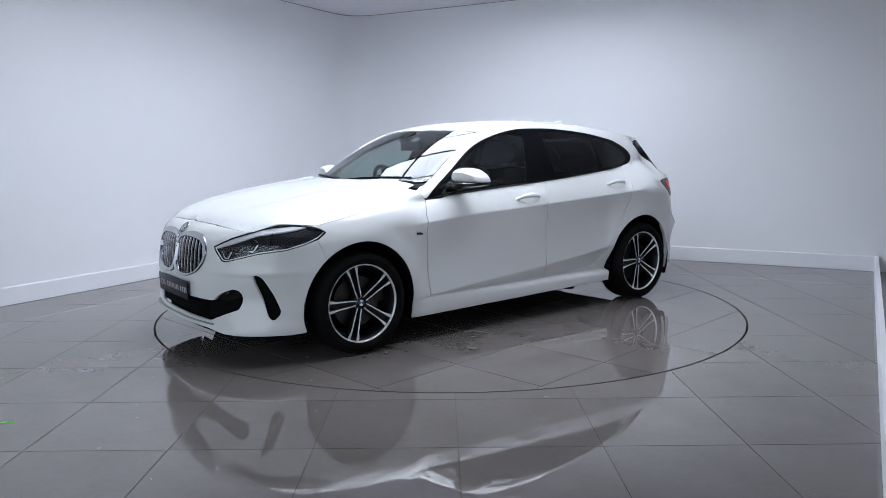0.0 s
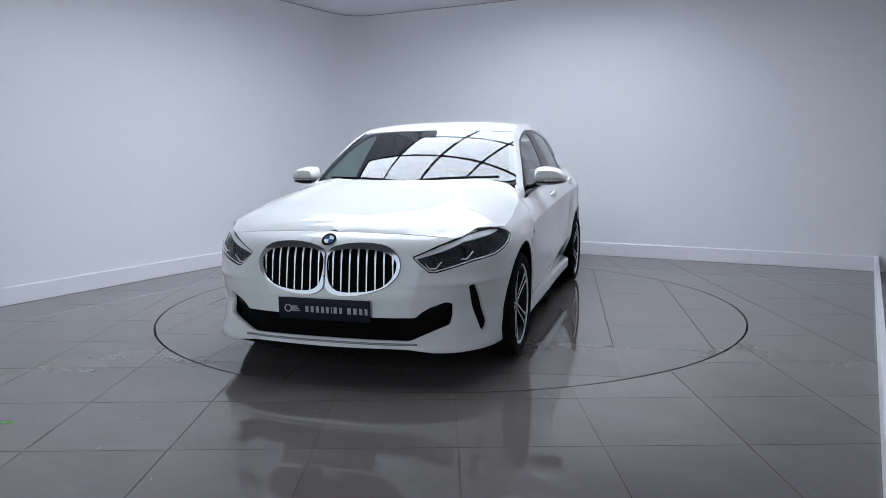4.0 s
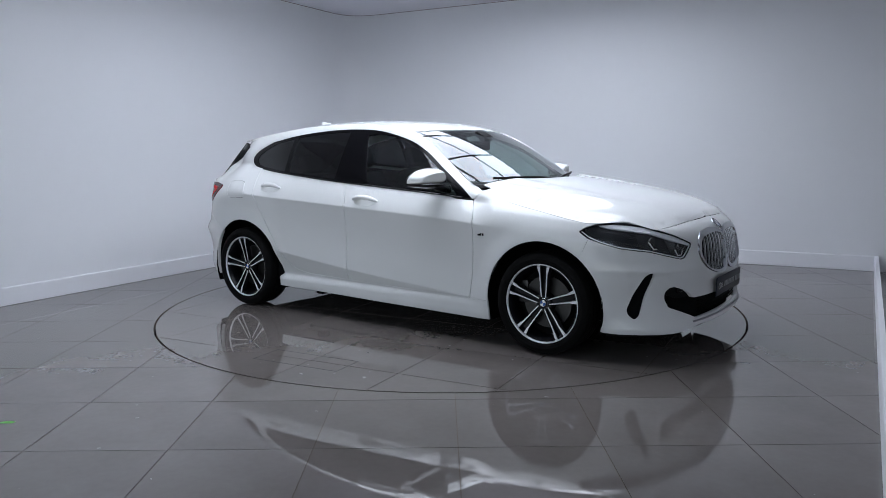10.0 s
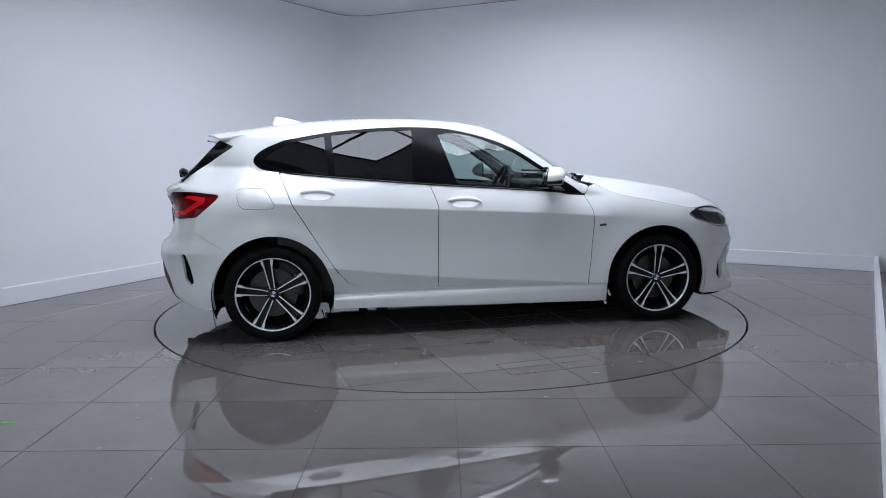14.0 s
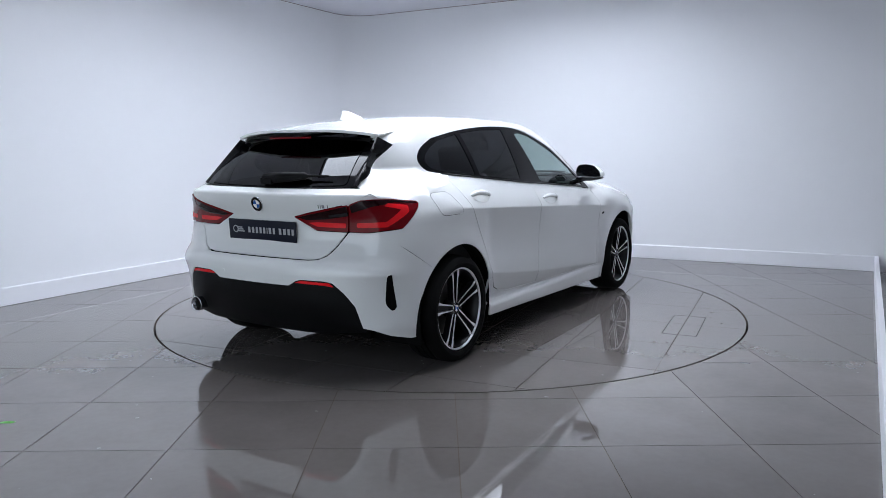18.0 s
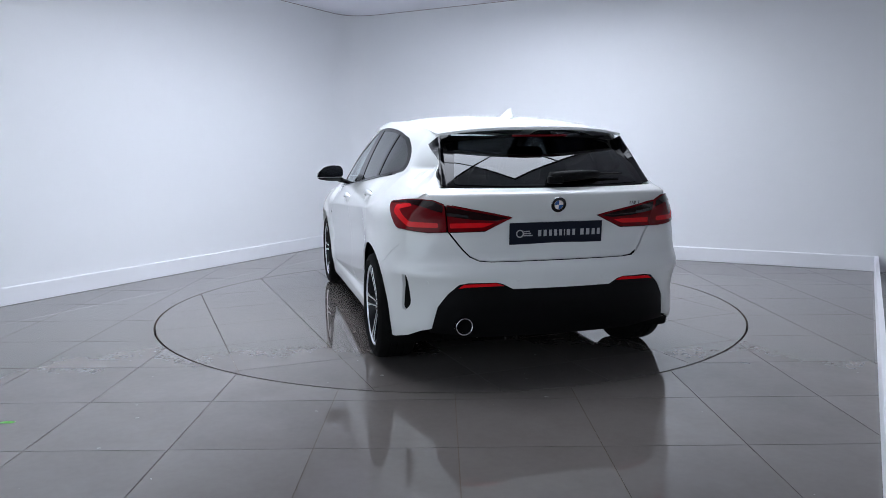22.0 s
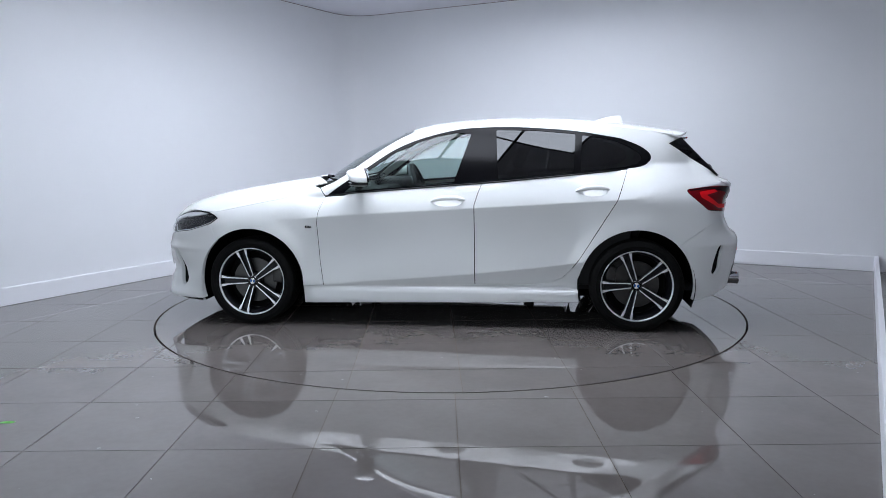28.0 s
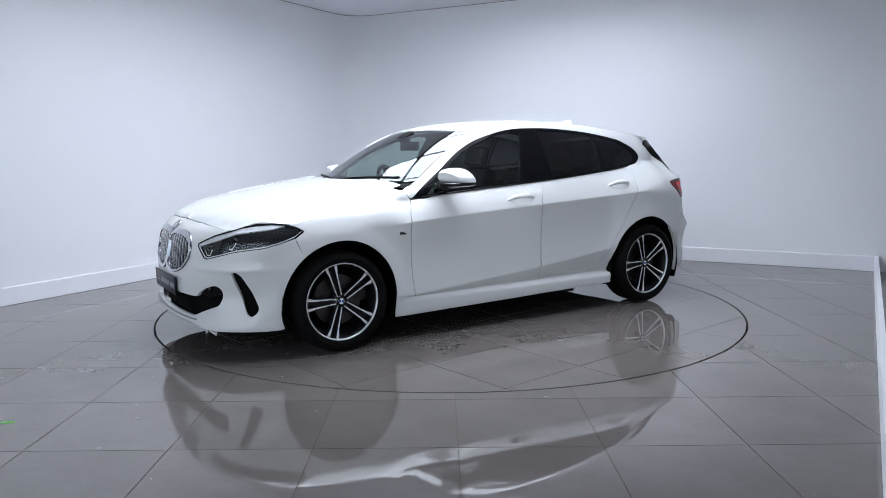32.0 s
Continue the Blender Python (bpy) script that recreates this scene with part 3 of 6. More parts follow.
# windscreen: between the cowl and the roof's leading edge; v runs across, t upwards
def s_screen(P):
    v, t = P[:, 0], P[:, 1]
    av = np.abs(v)
    xb, zb, yb = 0.985 - 0.265 * av ** 2.1, 0.985 + 0.040 * av ** 2, 0.730 * v
    xt, zt, yt = 0.285 - 0.105 * av ** 2.2, 1.372 - 0.022 * av ** 2, 0.602 * v
    bow = 0.030 * 4 * t * (1 - t)
    return np.stack([xb + (xt - xb) * t + 0.45 * bow, yb + (yt - yb) * t, zb + (zt - zb) * t + 0.85 * bow * (1 - 0.4 * av ** 2)], -1)


# rear glass with the dark fins beside it
def s_rear_glass(P):
    v, t = P[:, 0], P[:, 1]
    av = np.abs(v)
    xb, zb, yb = -1.965 + 0.080 * av ** 2.6, 1.024 + 0.016 * av ** 2, 0.612 * v
    xt, zt, yt = -1.605 + 0.030 * av ** 2.4, 1.310 - 0.040 * av ** 2, 0.556 * v
    bow = 0.022 * 4 * t * (1 - t)
    return np.stack([xb + (xt - xb) * t - 0.6 * bow, yb + (yt - yb) * t, zb + (zt - zb) * t + 0.7 * bow], -1)


# ---- panels ----
def inside(poly, pts):
    x, y = pts[:, 0], pts[:, 1]
    c = np.zeros(len(pts), bool)
    n = len(poly)
    for i in range(n):
        (x0, y0), (x1, y1) = poly[i], poly[(i + 1) % n]
        if y0 != y1:
            c ^= ((y0 > y) != (y1 > y)) & (x < (x1 - x0) * (y - y0) / (y1 - y0) + x0)
    return c


def resample(poly, step):
    out = []
    n = len(poly)
    for i in range(n):
        a, b = np.array(poly[i], float), np.array(poly[(i + 1) % n], float)
        k = max(1, int(np.ceil(np.hypot(*(b - a)) / step)))
        out += [tuple(a + (b - a) * j / k) for j in range(k)]
    return out


def along(line, step):
    """Even points on an open line."""
    out = []
    for a, b in zip(line, line[1:]):
        a, b = np.array(a, float), np.array(b, float)
        k = max(1, int(np.ceil(np.hypot(*(b - a)) / step)))
        out += [tuple(a + (b - a) * j / k) for j in range(k)]
    return out + [tuple(line[-1])]


def rounded(pts, r=0.02, n=4):
    """A closed outline with its corners rounded."""
    out = []
    k = len(pts)
    for i in range(k):
        p, q, s = (np.array(pts[j % k], float) for j in (i - 1, i, i + 1))
        d0, d1 = p - q, s - q
        l0, l1 = np.hypot(*d0), np.hypot(*d1)
        e = min(r, 0.45 * l0, 0.45 * l1)
        a, b = q + d0 / l0 * e, q + d1 / l1 * e
        for t in np.linspace(0, 1, n + 1):
            out.append(tuple(a * (1 - t) ** 2 + q * 2 * t * (1 - t) + b * t * t))
    return out


def through_pts(pts, n=8):
    """An open smooth curve (Catmull-Rom) through points."""
    P = [np.array(p, float) for p in pts]
    P = [2 * P[0] - P[1]] + P + [2 * P[-1] - P[-2]]
    out = []
    for i in range(1, len(P) - 2):
        p0, p1, p2, p3 = P[i - 1:i + 3]
        for t in np.linspace(0, 1, n, endpoint=False):
            out.append(tuple(0.5 * (2 * p1 + (p2 - p0) * t + (2 * p0 - 5 * p1 + 4 * p2 - p3) * t * t + (3 * p1 - p0 - 3 * p2 + p3) * t ** 3)))
    out.append(tuple(P[-2]))
    return out


def normals_of(surf, P, e=0.004):
    du = surf(P + [e, 0]) - surf(P - [e, 0])
    dv = surf(P + [0, e]) - surf(P - [0, e])
    n = np.cross(du, dv)
    return n / np.maximum(np.linalg.norm(n, axis=1), 1e-9)[:, None]


def drawn_in(poly, d):
    """An outline moved inwards by d, so that shut lines stay open."""
    P = [np.array(p, float) for k, p in enumerate(poly) if np.hypot(*(np.array(p) - np.array(poly[k - 1]))) > 1e-5]
    n = len(P)
    turn = 1 if sum(P[i - 1][0] * P[i][1] - P[i][0] * P[i - 1][1] for i in range(n)) > 0 else -1
    out = []
    for i in range(n):
        a, b = P[i] - P[i - 1], P[(i + 1) % n] - P[i]
        a, b = a / np.hypot(*a), b / np.hypot(*b)
        m = np.array([-a[1] - b[1], a[0] + b[0]]) * turn
        k = np.hypot(*m)
        out.append(tuple(P[i] + (m / k * d / max(k / 2, 0.6) if k > 0.3 else 0)))
    return out


def panel(name, outline, surf, material, parent, label="", holes=(), h=0.028, depth=0.012, lift=0.0, side=1, inset=0.0, lines=()):
    """A trimmed piece of a surface with folded edges, as one mesh. side -1 mirrors it."""
    if inset:
        outline = drawn_in(outline, inset)
    loops = [resample(outline, h * 0.55)] + [resample(o, h * 0.45) for o in holes]
    pts, edges = [], []
    for lo in loops:
        k = len(pts)
        pts += lo
        edges += [(k + i, k + (i + 1) % len(lo)) for i in range(len(lo))]
    for line in lines:          # creases: rows of points that the mesh must follow
        run = along(line, h * 0.7)
        L = np.array(run)
        ok = inside(loops[0], L)
        for lo in loops[1:]:
            ok &= ~inside(lo, L)
        E = np.array(pts)
        ok &= (((L[:, None, :] - E[None, :, :]) ** 2).sum(2).min(1) > 0.004 ** 2)
        for k in range(len(run)):
            if ok[k]:
                if k and ok[k - 1]:
                    edges.append((len(pts) - 1, len(pts)))
                pts.append(run[k])
    B = np.array(pts)
    (x0, y0), (x1, y1) = B.min(0), B.max(0)
    gx, gy = np.meshgrid(np.arange(x0 + h / 2, x1, h), np.arange(y0 + h / 2, y1, h))
    G = np.stack([gx.ravel(), gy.ravel()], 1)
    ok = inside(loops[0], G)
    for lo in loops[1:]:
        ok &= ~inside(lo, G)
    G = G[ok]
    if len(G):
        far = np.ones(len(G), bool)
        for i in range(0, len(B), 400):
            far &= (((G[:, None, :] - B[None, i:i + 400, :]) ** 2).sum(2).min(1) > (0.45 * h) ** 2)
        G = G[far]
    allp = np.concatenate([B, G]) if len(G) else B
    vs, _, fs, *_ = delaunay_2d_cdt([Vector(p) for p in allp], edges, [], 0, 1e-6)
    V = np.array([(v.x, v.y) for v in vs])
    C = np.array([V[list(f)].mean(0) for f in fs])
    ok = inside(loops[0], C)
    for lo in loops[1:]:
        ok &= ~inside(lo, C)
    fs = [f for f, k in zip(fs, ok) if k]
    P3, N3 = surf(V), normals_of(surf, V)
    mid = P3.mean(0)
    if np.mean((N3 * (P3 - np.array([0.0 if abs(mid[0]) < 1.6 else 0.6 * mid[0], 0.0, 0.55]))).sum(1)) < 0:
        N3 = -N3
    P3 = P3 + N3 * lift
    tri = []
    for f in fs:
        a, b, c = (P3[i] for i in f)
        if np.dot(np.cross(b - a, c - a), N3[f[0]]) < 0:
            f = f[::-1]
        tri.append(tuple(f))
    used = sorted({i for f in tri for i in f})
    remap = {i: k for k, i in enumerate(used)}
    tri = [tuple(remap[i] for i in f) for f in tri]
    P3, N3 = P3[used], N3[used]
    count = {}
    for f in tri:
        for i in range(len(f)):
            e = (f[i], f[(i + 1) % len(f)])
            count[e] = count.get(e, 0) + 1
    rim = [e for e in count if (e[1], e[0]) not in count]
    verts, norms, faces = [tuple(p) for p in P3], [tuple(n) for n in N3], list(tri)
    if depth:
        for i, j in rim:
            d = P3[j] - P3[i]
            o = np.cross(d, N3[i])
            o = o / max(np.linalg.norm(o), 1e-9)
            k = len(verts)
            for p, n in ((P3[i], N3[i]), (P3[j], N3[j])):
                verts += [tuple(p), tuple(p - n * depth)]
                norms += [tuple(0.75 * o + 0.66 * n), tuple(o)]
            faces.append((k, k + 1, k + 3, k + 2))
    me = bpy.data.meshes.new(name)
    if side < 0:
        verts = [(x, -y, z) for x, y, z in verts]
        norms = [(x, -y, z) for x, y, z in norms]
        faces = [f[::-1] for f in faces]
    me.from_pydata(verts, [], faces)
    me.polygons.foreach_set("use_smooth", [True] * len(me.polygons))
    me.update()
    me.normals_split_custom_set_from_vertices([Vector(n).normalized() for n in norms])
    me.materials.append(material)
    ob = new(name, me)
    ob.parent = parent
    if label:
        ob["label"] = label
    return ob


def arc(cx, cz, r, d0, d1, n=28):
    return [(cx + r * math.cos(radians(d0 + (d1 - d0) * i / n)), cz + r * math.sin(radians(d0 + (d1 - d0) * i / n))) for i in range(n + 1)]


def tube(bm, pts, r, n=8, closed=False):
    """A round bar along points."""
    P = [Vector(p) for p in pts]
    rows = []
    k = len(P)
    for i, p in enumerate(P):
        d = (P[(i + 1) % k] - P[i - 1]) if closed else (P[min(i + 1, k - 1)] - P[max(i - 1, 0)])
        d.normalize()
        s = d.orthogonal().normalized() if not rows else (rows[-1][1] - d * rows[-1][1].dot(d)).normalized()
        t = d.cross(s)
        rr = r[i] if isinstance(r, (list, tuple)) else r
        rows.append(([bm.verts.new(p + (s * math.cos(2 * math.pi * j / n) + t * math.sin(2 * math.pi * j / n)) * rr) for j in range(n)], s))
    seq = rows + rows[:1] if closed else rows
    for (a, _), (b, _) in zip(seq, seq[1:]):
        for j in range(n):
            bm.faces.new((a[j], a[(j + 1) % n], b[(j + 1) % n], b[j]))
    if not closed:
        bm.faces.new(rows[0][0][::-1])
        bm.faces.new(rows[-1][0])


def lathe(bm, prof, n=48, m=None):
    """Turn a profile of (radius, height) about the y axis."""
    rows = []
    for r, h in prof:
        rows.append([bm.verts.new((r * math.cos(2 * math.pi * i / n), h, r * math.sin(2 * math.pi * i / n))) for i in range(n)])
    for a, b in zip(rows, rows[1:]):
        for i in range(n):
            bm.faces.new((a[i], b[i], b[(i + 1) % n], a[(i + 1) % n]))
    if m is not None:
        for row in rows:
            for v in row:
                v.co = m @ v.co
    return rows

# ---- materials of the car ----
M_PAINT = mat("white_car_paint", (0.80, 0.815, 0.805), 0.5, coat=1.0, spec=0.05, vary=0.006, scale=2.0)
M_PAINT.node_tree.nodes["Principled BSDF"].inputs["Coat IOR"].default_value = 1.62
M_GLOSS = mat("gloss_black_trim", (0.003, 0.003, 0.004), 0.06, spec=0.30)
M_PILLAR = mat("pillar_trim_black", (0.003, 0.003, 0.004), 0.16, spec=0.14)
M_PLASTIC = mat("black_plastic", (0.005, 0.005, 0.0055), 0.42, spec=0.10, vary=0.15, scale=20, bump=0.15, bump_scale=400)
M_DARK = mat("underbody_black", (0.004, 0.004, 0.004), 0.85, spec=0.1, vary=0.2, scale=9)
M_CHROME = mat("satin_chrome", (0.62, 0.63, 0.65), 0.14, metal=1.0, vary=0.03, scale=30)
M_FRAME = mat("grille_frame_chrome", (0.50, 0.51, 0.54), 0.12, metal=1.0, vary=0.03, scale=30)
M_LIP = mat("satin_grey_lip", (0.30, 0.30, 0.31), 0.38, metal=0.5, vary=0.05, scale=20)
M_SLAT = mat("grille_slat_chrome", (0.62, 0.63, 0.65), 0.20, metal=0.9)
M_RED = mat("red_lamp_lens", (0.78, 0.008, 0.014), 0.12, coat=0.0, spec=0.25, vary=0.08, scale=18)
M_DEEPRED = mat("dark_red_lamp", (0.15, 0.002, 0.005), 0.10, coat=0.0, spec=0.22)
M_SMOKE = mat("smoked_lens", (0.012, 0.001, 0.002), 0.10, spec=0.25)
M_LAMPDARK = mat("lamp_housing", (0.022, 0.023, 0.026), 0.22, metal=0.2, vary=0.1, scale=30)
# near-white base stands in for ceiling light mirrored in the silver
M_LAMPSILVER = mat("lamp_reflector", (0.93, 0.94, 0.95), 0.22, metal=0.1)
M_RUBBER = mat("tyre_rubber", (0.005, 0.005, 0.005), 0.80, spec=0.12, vary=0.15, scale=14, bump=0.25, bump_scale=180)
M_ALLOY = mat("machined_alloy", (0.86, 0.87, 0.89), 0.30, metal=0.45, vary=0.01, scale=20)
M_RIMDARK = mat("dark_wheel_paint", (0.007, 0.007, 0.009), 0.35, spec=0.3)
M_DISC = mat("brake_disc_iron", (0.07, 0.068, 0.066), 0.42, metal=1.0, vary=0.15, scale=30)
M_PLATE = mat("plate_navy", (0.010, 0.012, 0.023), 0.35, spec=0.15)
M_PRINT = mat("plate_print", (0.40, 0.41, 0.43), 0.45)
M_BLUE = mat("badge_blue", (0.015, 0.09, 0.32), 0.18, coat=1.0)
M_WHITE = mat("badge_white", (0.80, 0.80, 0.80), 0.2, coat=1.0)
M_MIRROR = mat("mirror_silver", (0.20, 0.21, 0.23), 0.02, metal=1.0)
M_SEAT = mat("seat_fabric", (0.022, 0.022, 0.024), 0.8, vary=0.2, scale=40, bump=0.3, bump_scale=500)
M_DASH = mat("dashboard_plastic", (0.018, 0.018, 0.019), 0.6, vary=0.1, scale=30, bump=0.2, bump_scale=600)
M_HEADLINER = mat("headliner_cloth", (0.16, 0.16, 0.165), 0.9, vary=0.05, scale=30)


def glass(name, tint, f0=0.05):
    """Thin clear or tinted glass: what is behind shows through its tint, the gloss grows with the angle from f0, alike on both faces."""
    m = bpy.data.materials.new(name)
    m.use_nodes = True
    nt = m.node_tree
    nt.nodes.clear()
    o, mix, tr, gl, lw, pw, rng = (nt.nodes.new("ShaderNode" + k) for k in ("OutputMaterial", "MixShader", "BsdfTransparent", "BsdfGlossy", "LayerWeight", "Math", "MapRange"))
    tr.inputs[0].default_value = (*tint, 1)
    gl.inputs["Color"].default_value = (0.97, 0.99, 1.0, 1)
    gl.inputs["Roughness"].default_value = 0.005
    lw.inputs["Blend"].default_value = 0.5
    pw.operation = "POWER"
    pw.inputs[1].default_value = 5.0
    rng.inputs["To Min"].default_value = f0
    nt.links.new(lw.outputs["Facing"], pw.inputs[0])
    nt.links.new(pw.outputs[0], rng.inputs["Value"])
    nt.links.new(rng.outputs[0], mix.inputs[0])
    nt.links.new(tr.outputs[0], mix.inputs[1])
    nt.links.new(gl.outputs[0], mix.inputs[2])
    nt.links.new(mix.outputs[0], o.inputs[0])
    return m


M_SCREEN = glass("windscreen_glass", (0.62, 0.71, 0.69), 0.11)
M_SIDEGLASS = glass("side_glass", (0.62, 0.73, 0.70), 0.06)
M_PRIVACY = glass("privacy_glass", (0.028, 0.028, 0.032), 0.05)
M_LENS = glass("lamp_lens", (0.94, 0.95, 0.96), 0.03)

car = thing("car", "white five-door hatchback car with dark rear windows on the turntable", "car")


def mirrored(half):
    """A closed outline about q = 0 from its half with q >= 0, from the middle outwards and back to the middle."""
    back = [(-q, z) for q, z in half[::-1]]
    return half + [p for p in back if abs(p[0]) > 1e-6]


# ---------- flanks ----------
DLO_BOTTOM = [(0.790, 0.917), (0.435, 0.948), (-0.345, 1.005), (-0.918, 1.055), (-1.30, 1.092)]
DLO_REAR = [(-1.30, 1.092), (-1.385, 1.110), (-1.432, 1.150), (-1.425, 1.195), (-1.36, 1.245), (-1.236, 1.297)]
DLO_TOP = [(-1.236, 1.297), (-0.952, 1.345), (-0.654, 1.373), (-0.384, 1.381), (-0.116, 1.366), (0.152, 1.302), (0.343, 1.221), (0.536, 1.094), (0.70, 0.985), (0.790, 0.917)]
TOP_LINE = through_pts(DLO_TOP, 5)
REAR_LINE = through_pts(DLO_REAR, 5)
BOT_LINE = through_pts(DLO_BOTTOM, 5)


def arch_pts(wx, d0, d1, n=30):
    return arc(wx, WHEEL_Z, ARCH_R, d0, d1, n)


RAIL = [(x, float(f_rail_z(x))) for x in np.linspace(0.745, -1.645, 40)]
SIDE_BODY = ([(-0.975, 0.425), (-0.912, 0.425), (-0.962, 0.500)] + [(-1.197, 0.881), (-1.276, 1.0905)]
             + REAR_LINE[1:] + TOP_LINE[1:] + [(0.806, 0.918), (0.845, 0.968)]
             + RAIL + [(-1.652, 1.300), (-1.562, 1.259), (-1.640, 1.209), (-1.720, 1.155), (-1.800, 1.101), (-1.880, 1.046), (-1.90, 1.01)]
             + [(-1.875, 0.978), (-1.80, 0.972), (-1.660, 0.957), (-1.650, 0.944), (-1.667, 0.922), (-1.79, 0.818), (-1.835, 0.808), (-1.825, 0.735)]
             + arch_pts(-WHEEL_X, 134, 17.5, 34)[0:])
FENDER = ([(0.8175, 0.290), (0.8375, 0.452), (0.8505, 0.718), (0.8415, 0.813), (0.8035, 0.906), (0.848, 0.966)]
          + [(x, float(SHUT_SIDE(x)) - 0.003) for x in (0.90, 0.95, 1.02, 1.10, 1.20, 1.30, 1.40, 1.50, 1.585)]
          + [(1.645, 0.7995), (1.600, 0.784), (1.568, 0.762), (1.569, 0.756), (1.625, 0.718)] + arch_pts(WHEEL_X, 50, 184, 34) + [(0.957, 0.288)])
DOOR_F = [(0.8130, 0.290), (0.8330, 0.452), (0.8460, 0.718), (0.8370, 0.813), (0.7990, 0.906)] + BOT_LINE[2:12] + [(-0.2895, 0.990), (-0.268, 0.935), (-0.2435, 0.857), (-0.2465, 0.302), (-0.10, 0.2985)]
DOOR_F = [(x, min(z, 0.914) if i == 5 else z) for i, (x, z) in enumerate(DOOR_F)]
DOOR_R = [(-0.2515, 0.302), (-0.2485, 0.857), (-0.273, 0.935), (-0.2945, 0.991)] + BOT_LINE[12:18] + [(-1.26, 1.083), (-1.2705, 1.080), (-1.1915, 0.881), (-0.957, 0.498), (-0.900, 0.420), (-0.847, 0.360), (-0.77, 0.326), (-0.658, 0.308)]
SKIRT = [(0.954, 0.164), (0.0, 0.178), (-0.950, 0.198), (-0.9475, 0.312), (-0.954, 0.37), (-0.9700, 0.4225), (-0.906, 0.4225), (-0.8525, 0.3575), (-0.774, 0.3230), (-0.657, 0.3050), (-0.25, 0.2990), (0.815, 0.2870), (0.954, 0.2850)]

PANES = {
    "front": [(0.672, 0.938), (0.435, 0.962), (-0.10, 1.000), (-0.210, 1.334), (-0.116, 1.347), (0.02, 1.326), (0.152, 1.283), (0.330, 1.205), (0.515, 1.081)],
    "rear": [(-0.405, 1.024), (-0.912, 1.068), (-0.930, 1.331), (-0.654, 1.356), (-0.385, 1.364)],
    "quarter": [(-0.960, 1.072), (-1.27, 1.105), (-1.345, 1.125), (-1.375, 1.160), (-1.355, 1.197), (-1.29, 1.240), (-1.18, 1.286), (-0.975, 1.324)],
}
FUEL = rounded([(-1.555, 0.990), (-1.365, 0.996), (-1.292, 0.862), (-1.520, 0.862)], 0.045)
HANDLES = {"front": (-0.065, 0.885, 0.235), "rear": (-1.035, 0.953, 0.225)}

CREASES = []
for dz in (-0.007, 0.0, 0.007):
    CREASES.append([(x, float(f_crease(x)) + dz) for x in np.linspace(-1.30, 1.02, 60)])
    CREASES.append([(x, float(f_lower(x)) + dz) for x in np.linspace(-0.98, 0.84, 50)])
for sd in (1, -1):
    holes = [FUEL] if sd < 0 else []
    panel("side_body", SIDE_BODY, s_side, M_PAINT, car, "white rear wing, pillars and roof rail in one pressing", holes=holes, side=sd, lines=CREASES, depth=0.007, inset=0.0004)
    panel("front_wing", FENDER, s_side, M_PAINT, car, "white front wing over the wheel", side=sd, lines=CREASES, depth=0.007, inset=0.0004)
    skirt = panel("side_skirt", SKIRT, s_side, M_PAINT, car, "white sill skirt below the doors", side=sd, depth=0.014, h=0.022, lines=[[(x, z) for x in np.linspace(-0.93, 0.93, 50)] for z in (0.264, 0.278, 0.291)])
    if sd < 0:
        panel("fuel_flap", FUEL, s_side, M_PAINT, car, "white fuel flap", side=sd, depth=0.005, inset=0.0028)
    frame_holes = [rounded(p, 0.012, 3) for p in PANES.values()]
    dlo = [(x, z) for x, z in BOT_LINE[:-1]] + REAR_LINE[:-1] + TOP_LINE[:-1]
    panel("window_surround", dlo, s_side, M_PILLAR, car, "gloss black window surround and pillar trim", holes=frame_holes, side=sd, lift=-0.003, depth=0.010)
    panel("quarter_window", rounded(PANES["quarter"], 0.012, 3), s_side, M_PRIVACY, car, "dark privacy glass", side=sd, lift=-0.006, depth=0)
    for key, poly in (("front", DOOR_F), ("rear", DOOR_R)):
        hx, hz, hl = HANDLES[key]
        dish = [(hx + 0.44 * hl * math.cos(2 * math.pi * k / 28), hz - 0.008 + 0.033 * math.sin(2 * math.pi * k / 28)) for k in range(28)]
        door = panel("door", poly, s_side, M_PAINT, car, "white %s door" % key, side=sd, holes=[dish], lines=CREASES, depth=0.007, inset=0.0004)
        panel("door_window", rounded(PANES[key], 0.012, 3), s_side, M_SIDEGLASS if key == "front" else M_PRIVACY, door, "lightly tinted glass" if key == "front" else "dark privacy glass", side=sd, lift=-0.006, depth=0)
        base = ring(a_of_x(hx, hz), np.array(hz))
        up = Vector((0.0, -0.45 * sd, 0.9)).normalized()
        out = Vector((0.0, 0.9 * sd, 0.42)).normalized()
        c0 = Vector((hx, base[1] * sd, hz))
        tilt = -0.05
        # recess behind the handle
        bm = bmesh.new()
        n = 28
        rim, bowl = [], []
        for i in range(n):
            an = 2 * math.pi * i / n
            ex, ez = 0.445 * hl * math.cos(an), 0.034 * math.sin(an) - 0.008
            pz = hz + ez
            px = hx + ex
            sk = ring(a_of_x(px, pz), np.array(pz))
            rim.append(bm.verts.new((px, (sk[1] - 0.0008) * sd, pz)))
            bowl.append(bm.verts.new((hx + ex * 0.72, (sk[1] - 0.020) * sd, hz - 0.004 + ez * 0.62)))
        for i in range(n):
            bm.faces.new((rim[i], rim[(i + 1) % n], bowl[(i + 1) % n], bowl[i]))
        bm.faces.new(bowl)
        bmesh.ops.recalc_face_normals(bm, faces=bm.faces)
        # handle bar
        bh = bmesh.new()
        rows = []
        for i in range(13):
            t = i / 12
            px = hx + hl * (t - 0.5)
            pz = hz + 0.010 - 0.012 * (2 * t - 1) ** 2 + tilt * (px - hx)
            sk = ring(a_of_x(px, pz), np.array(pz))
            rise = 0.026 * (1 - (2 * t - 1) ** 4) + 0.004
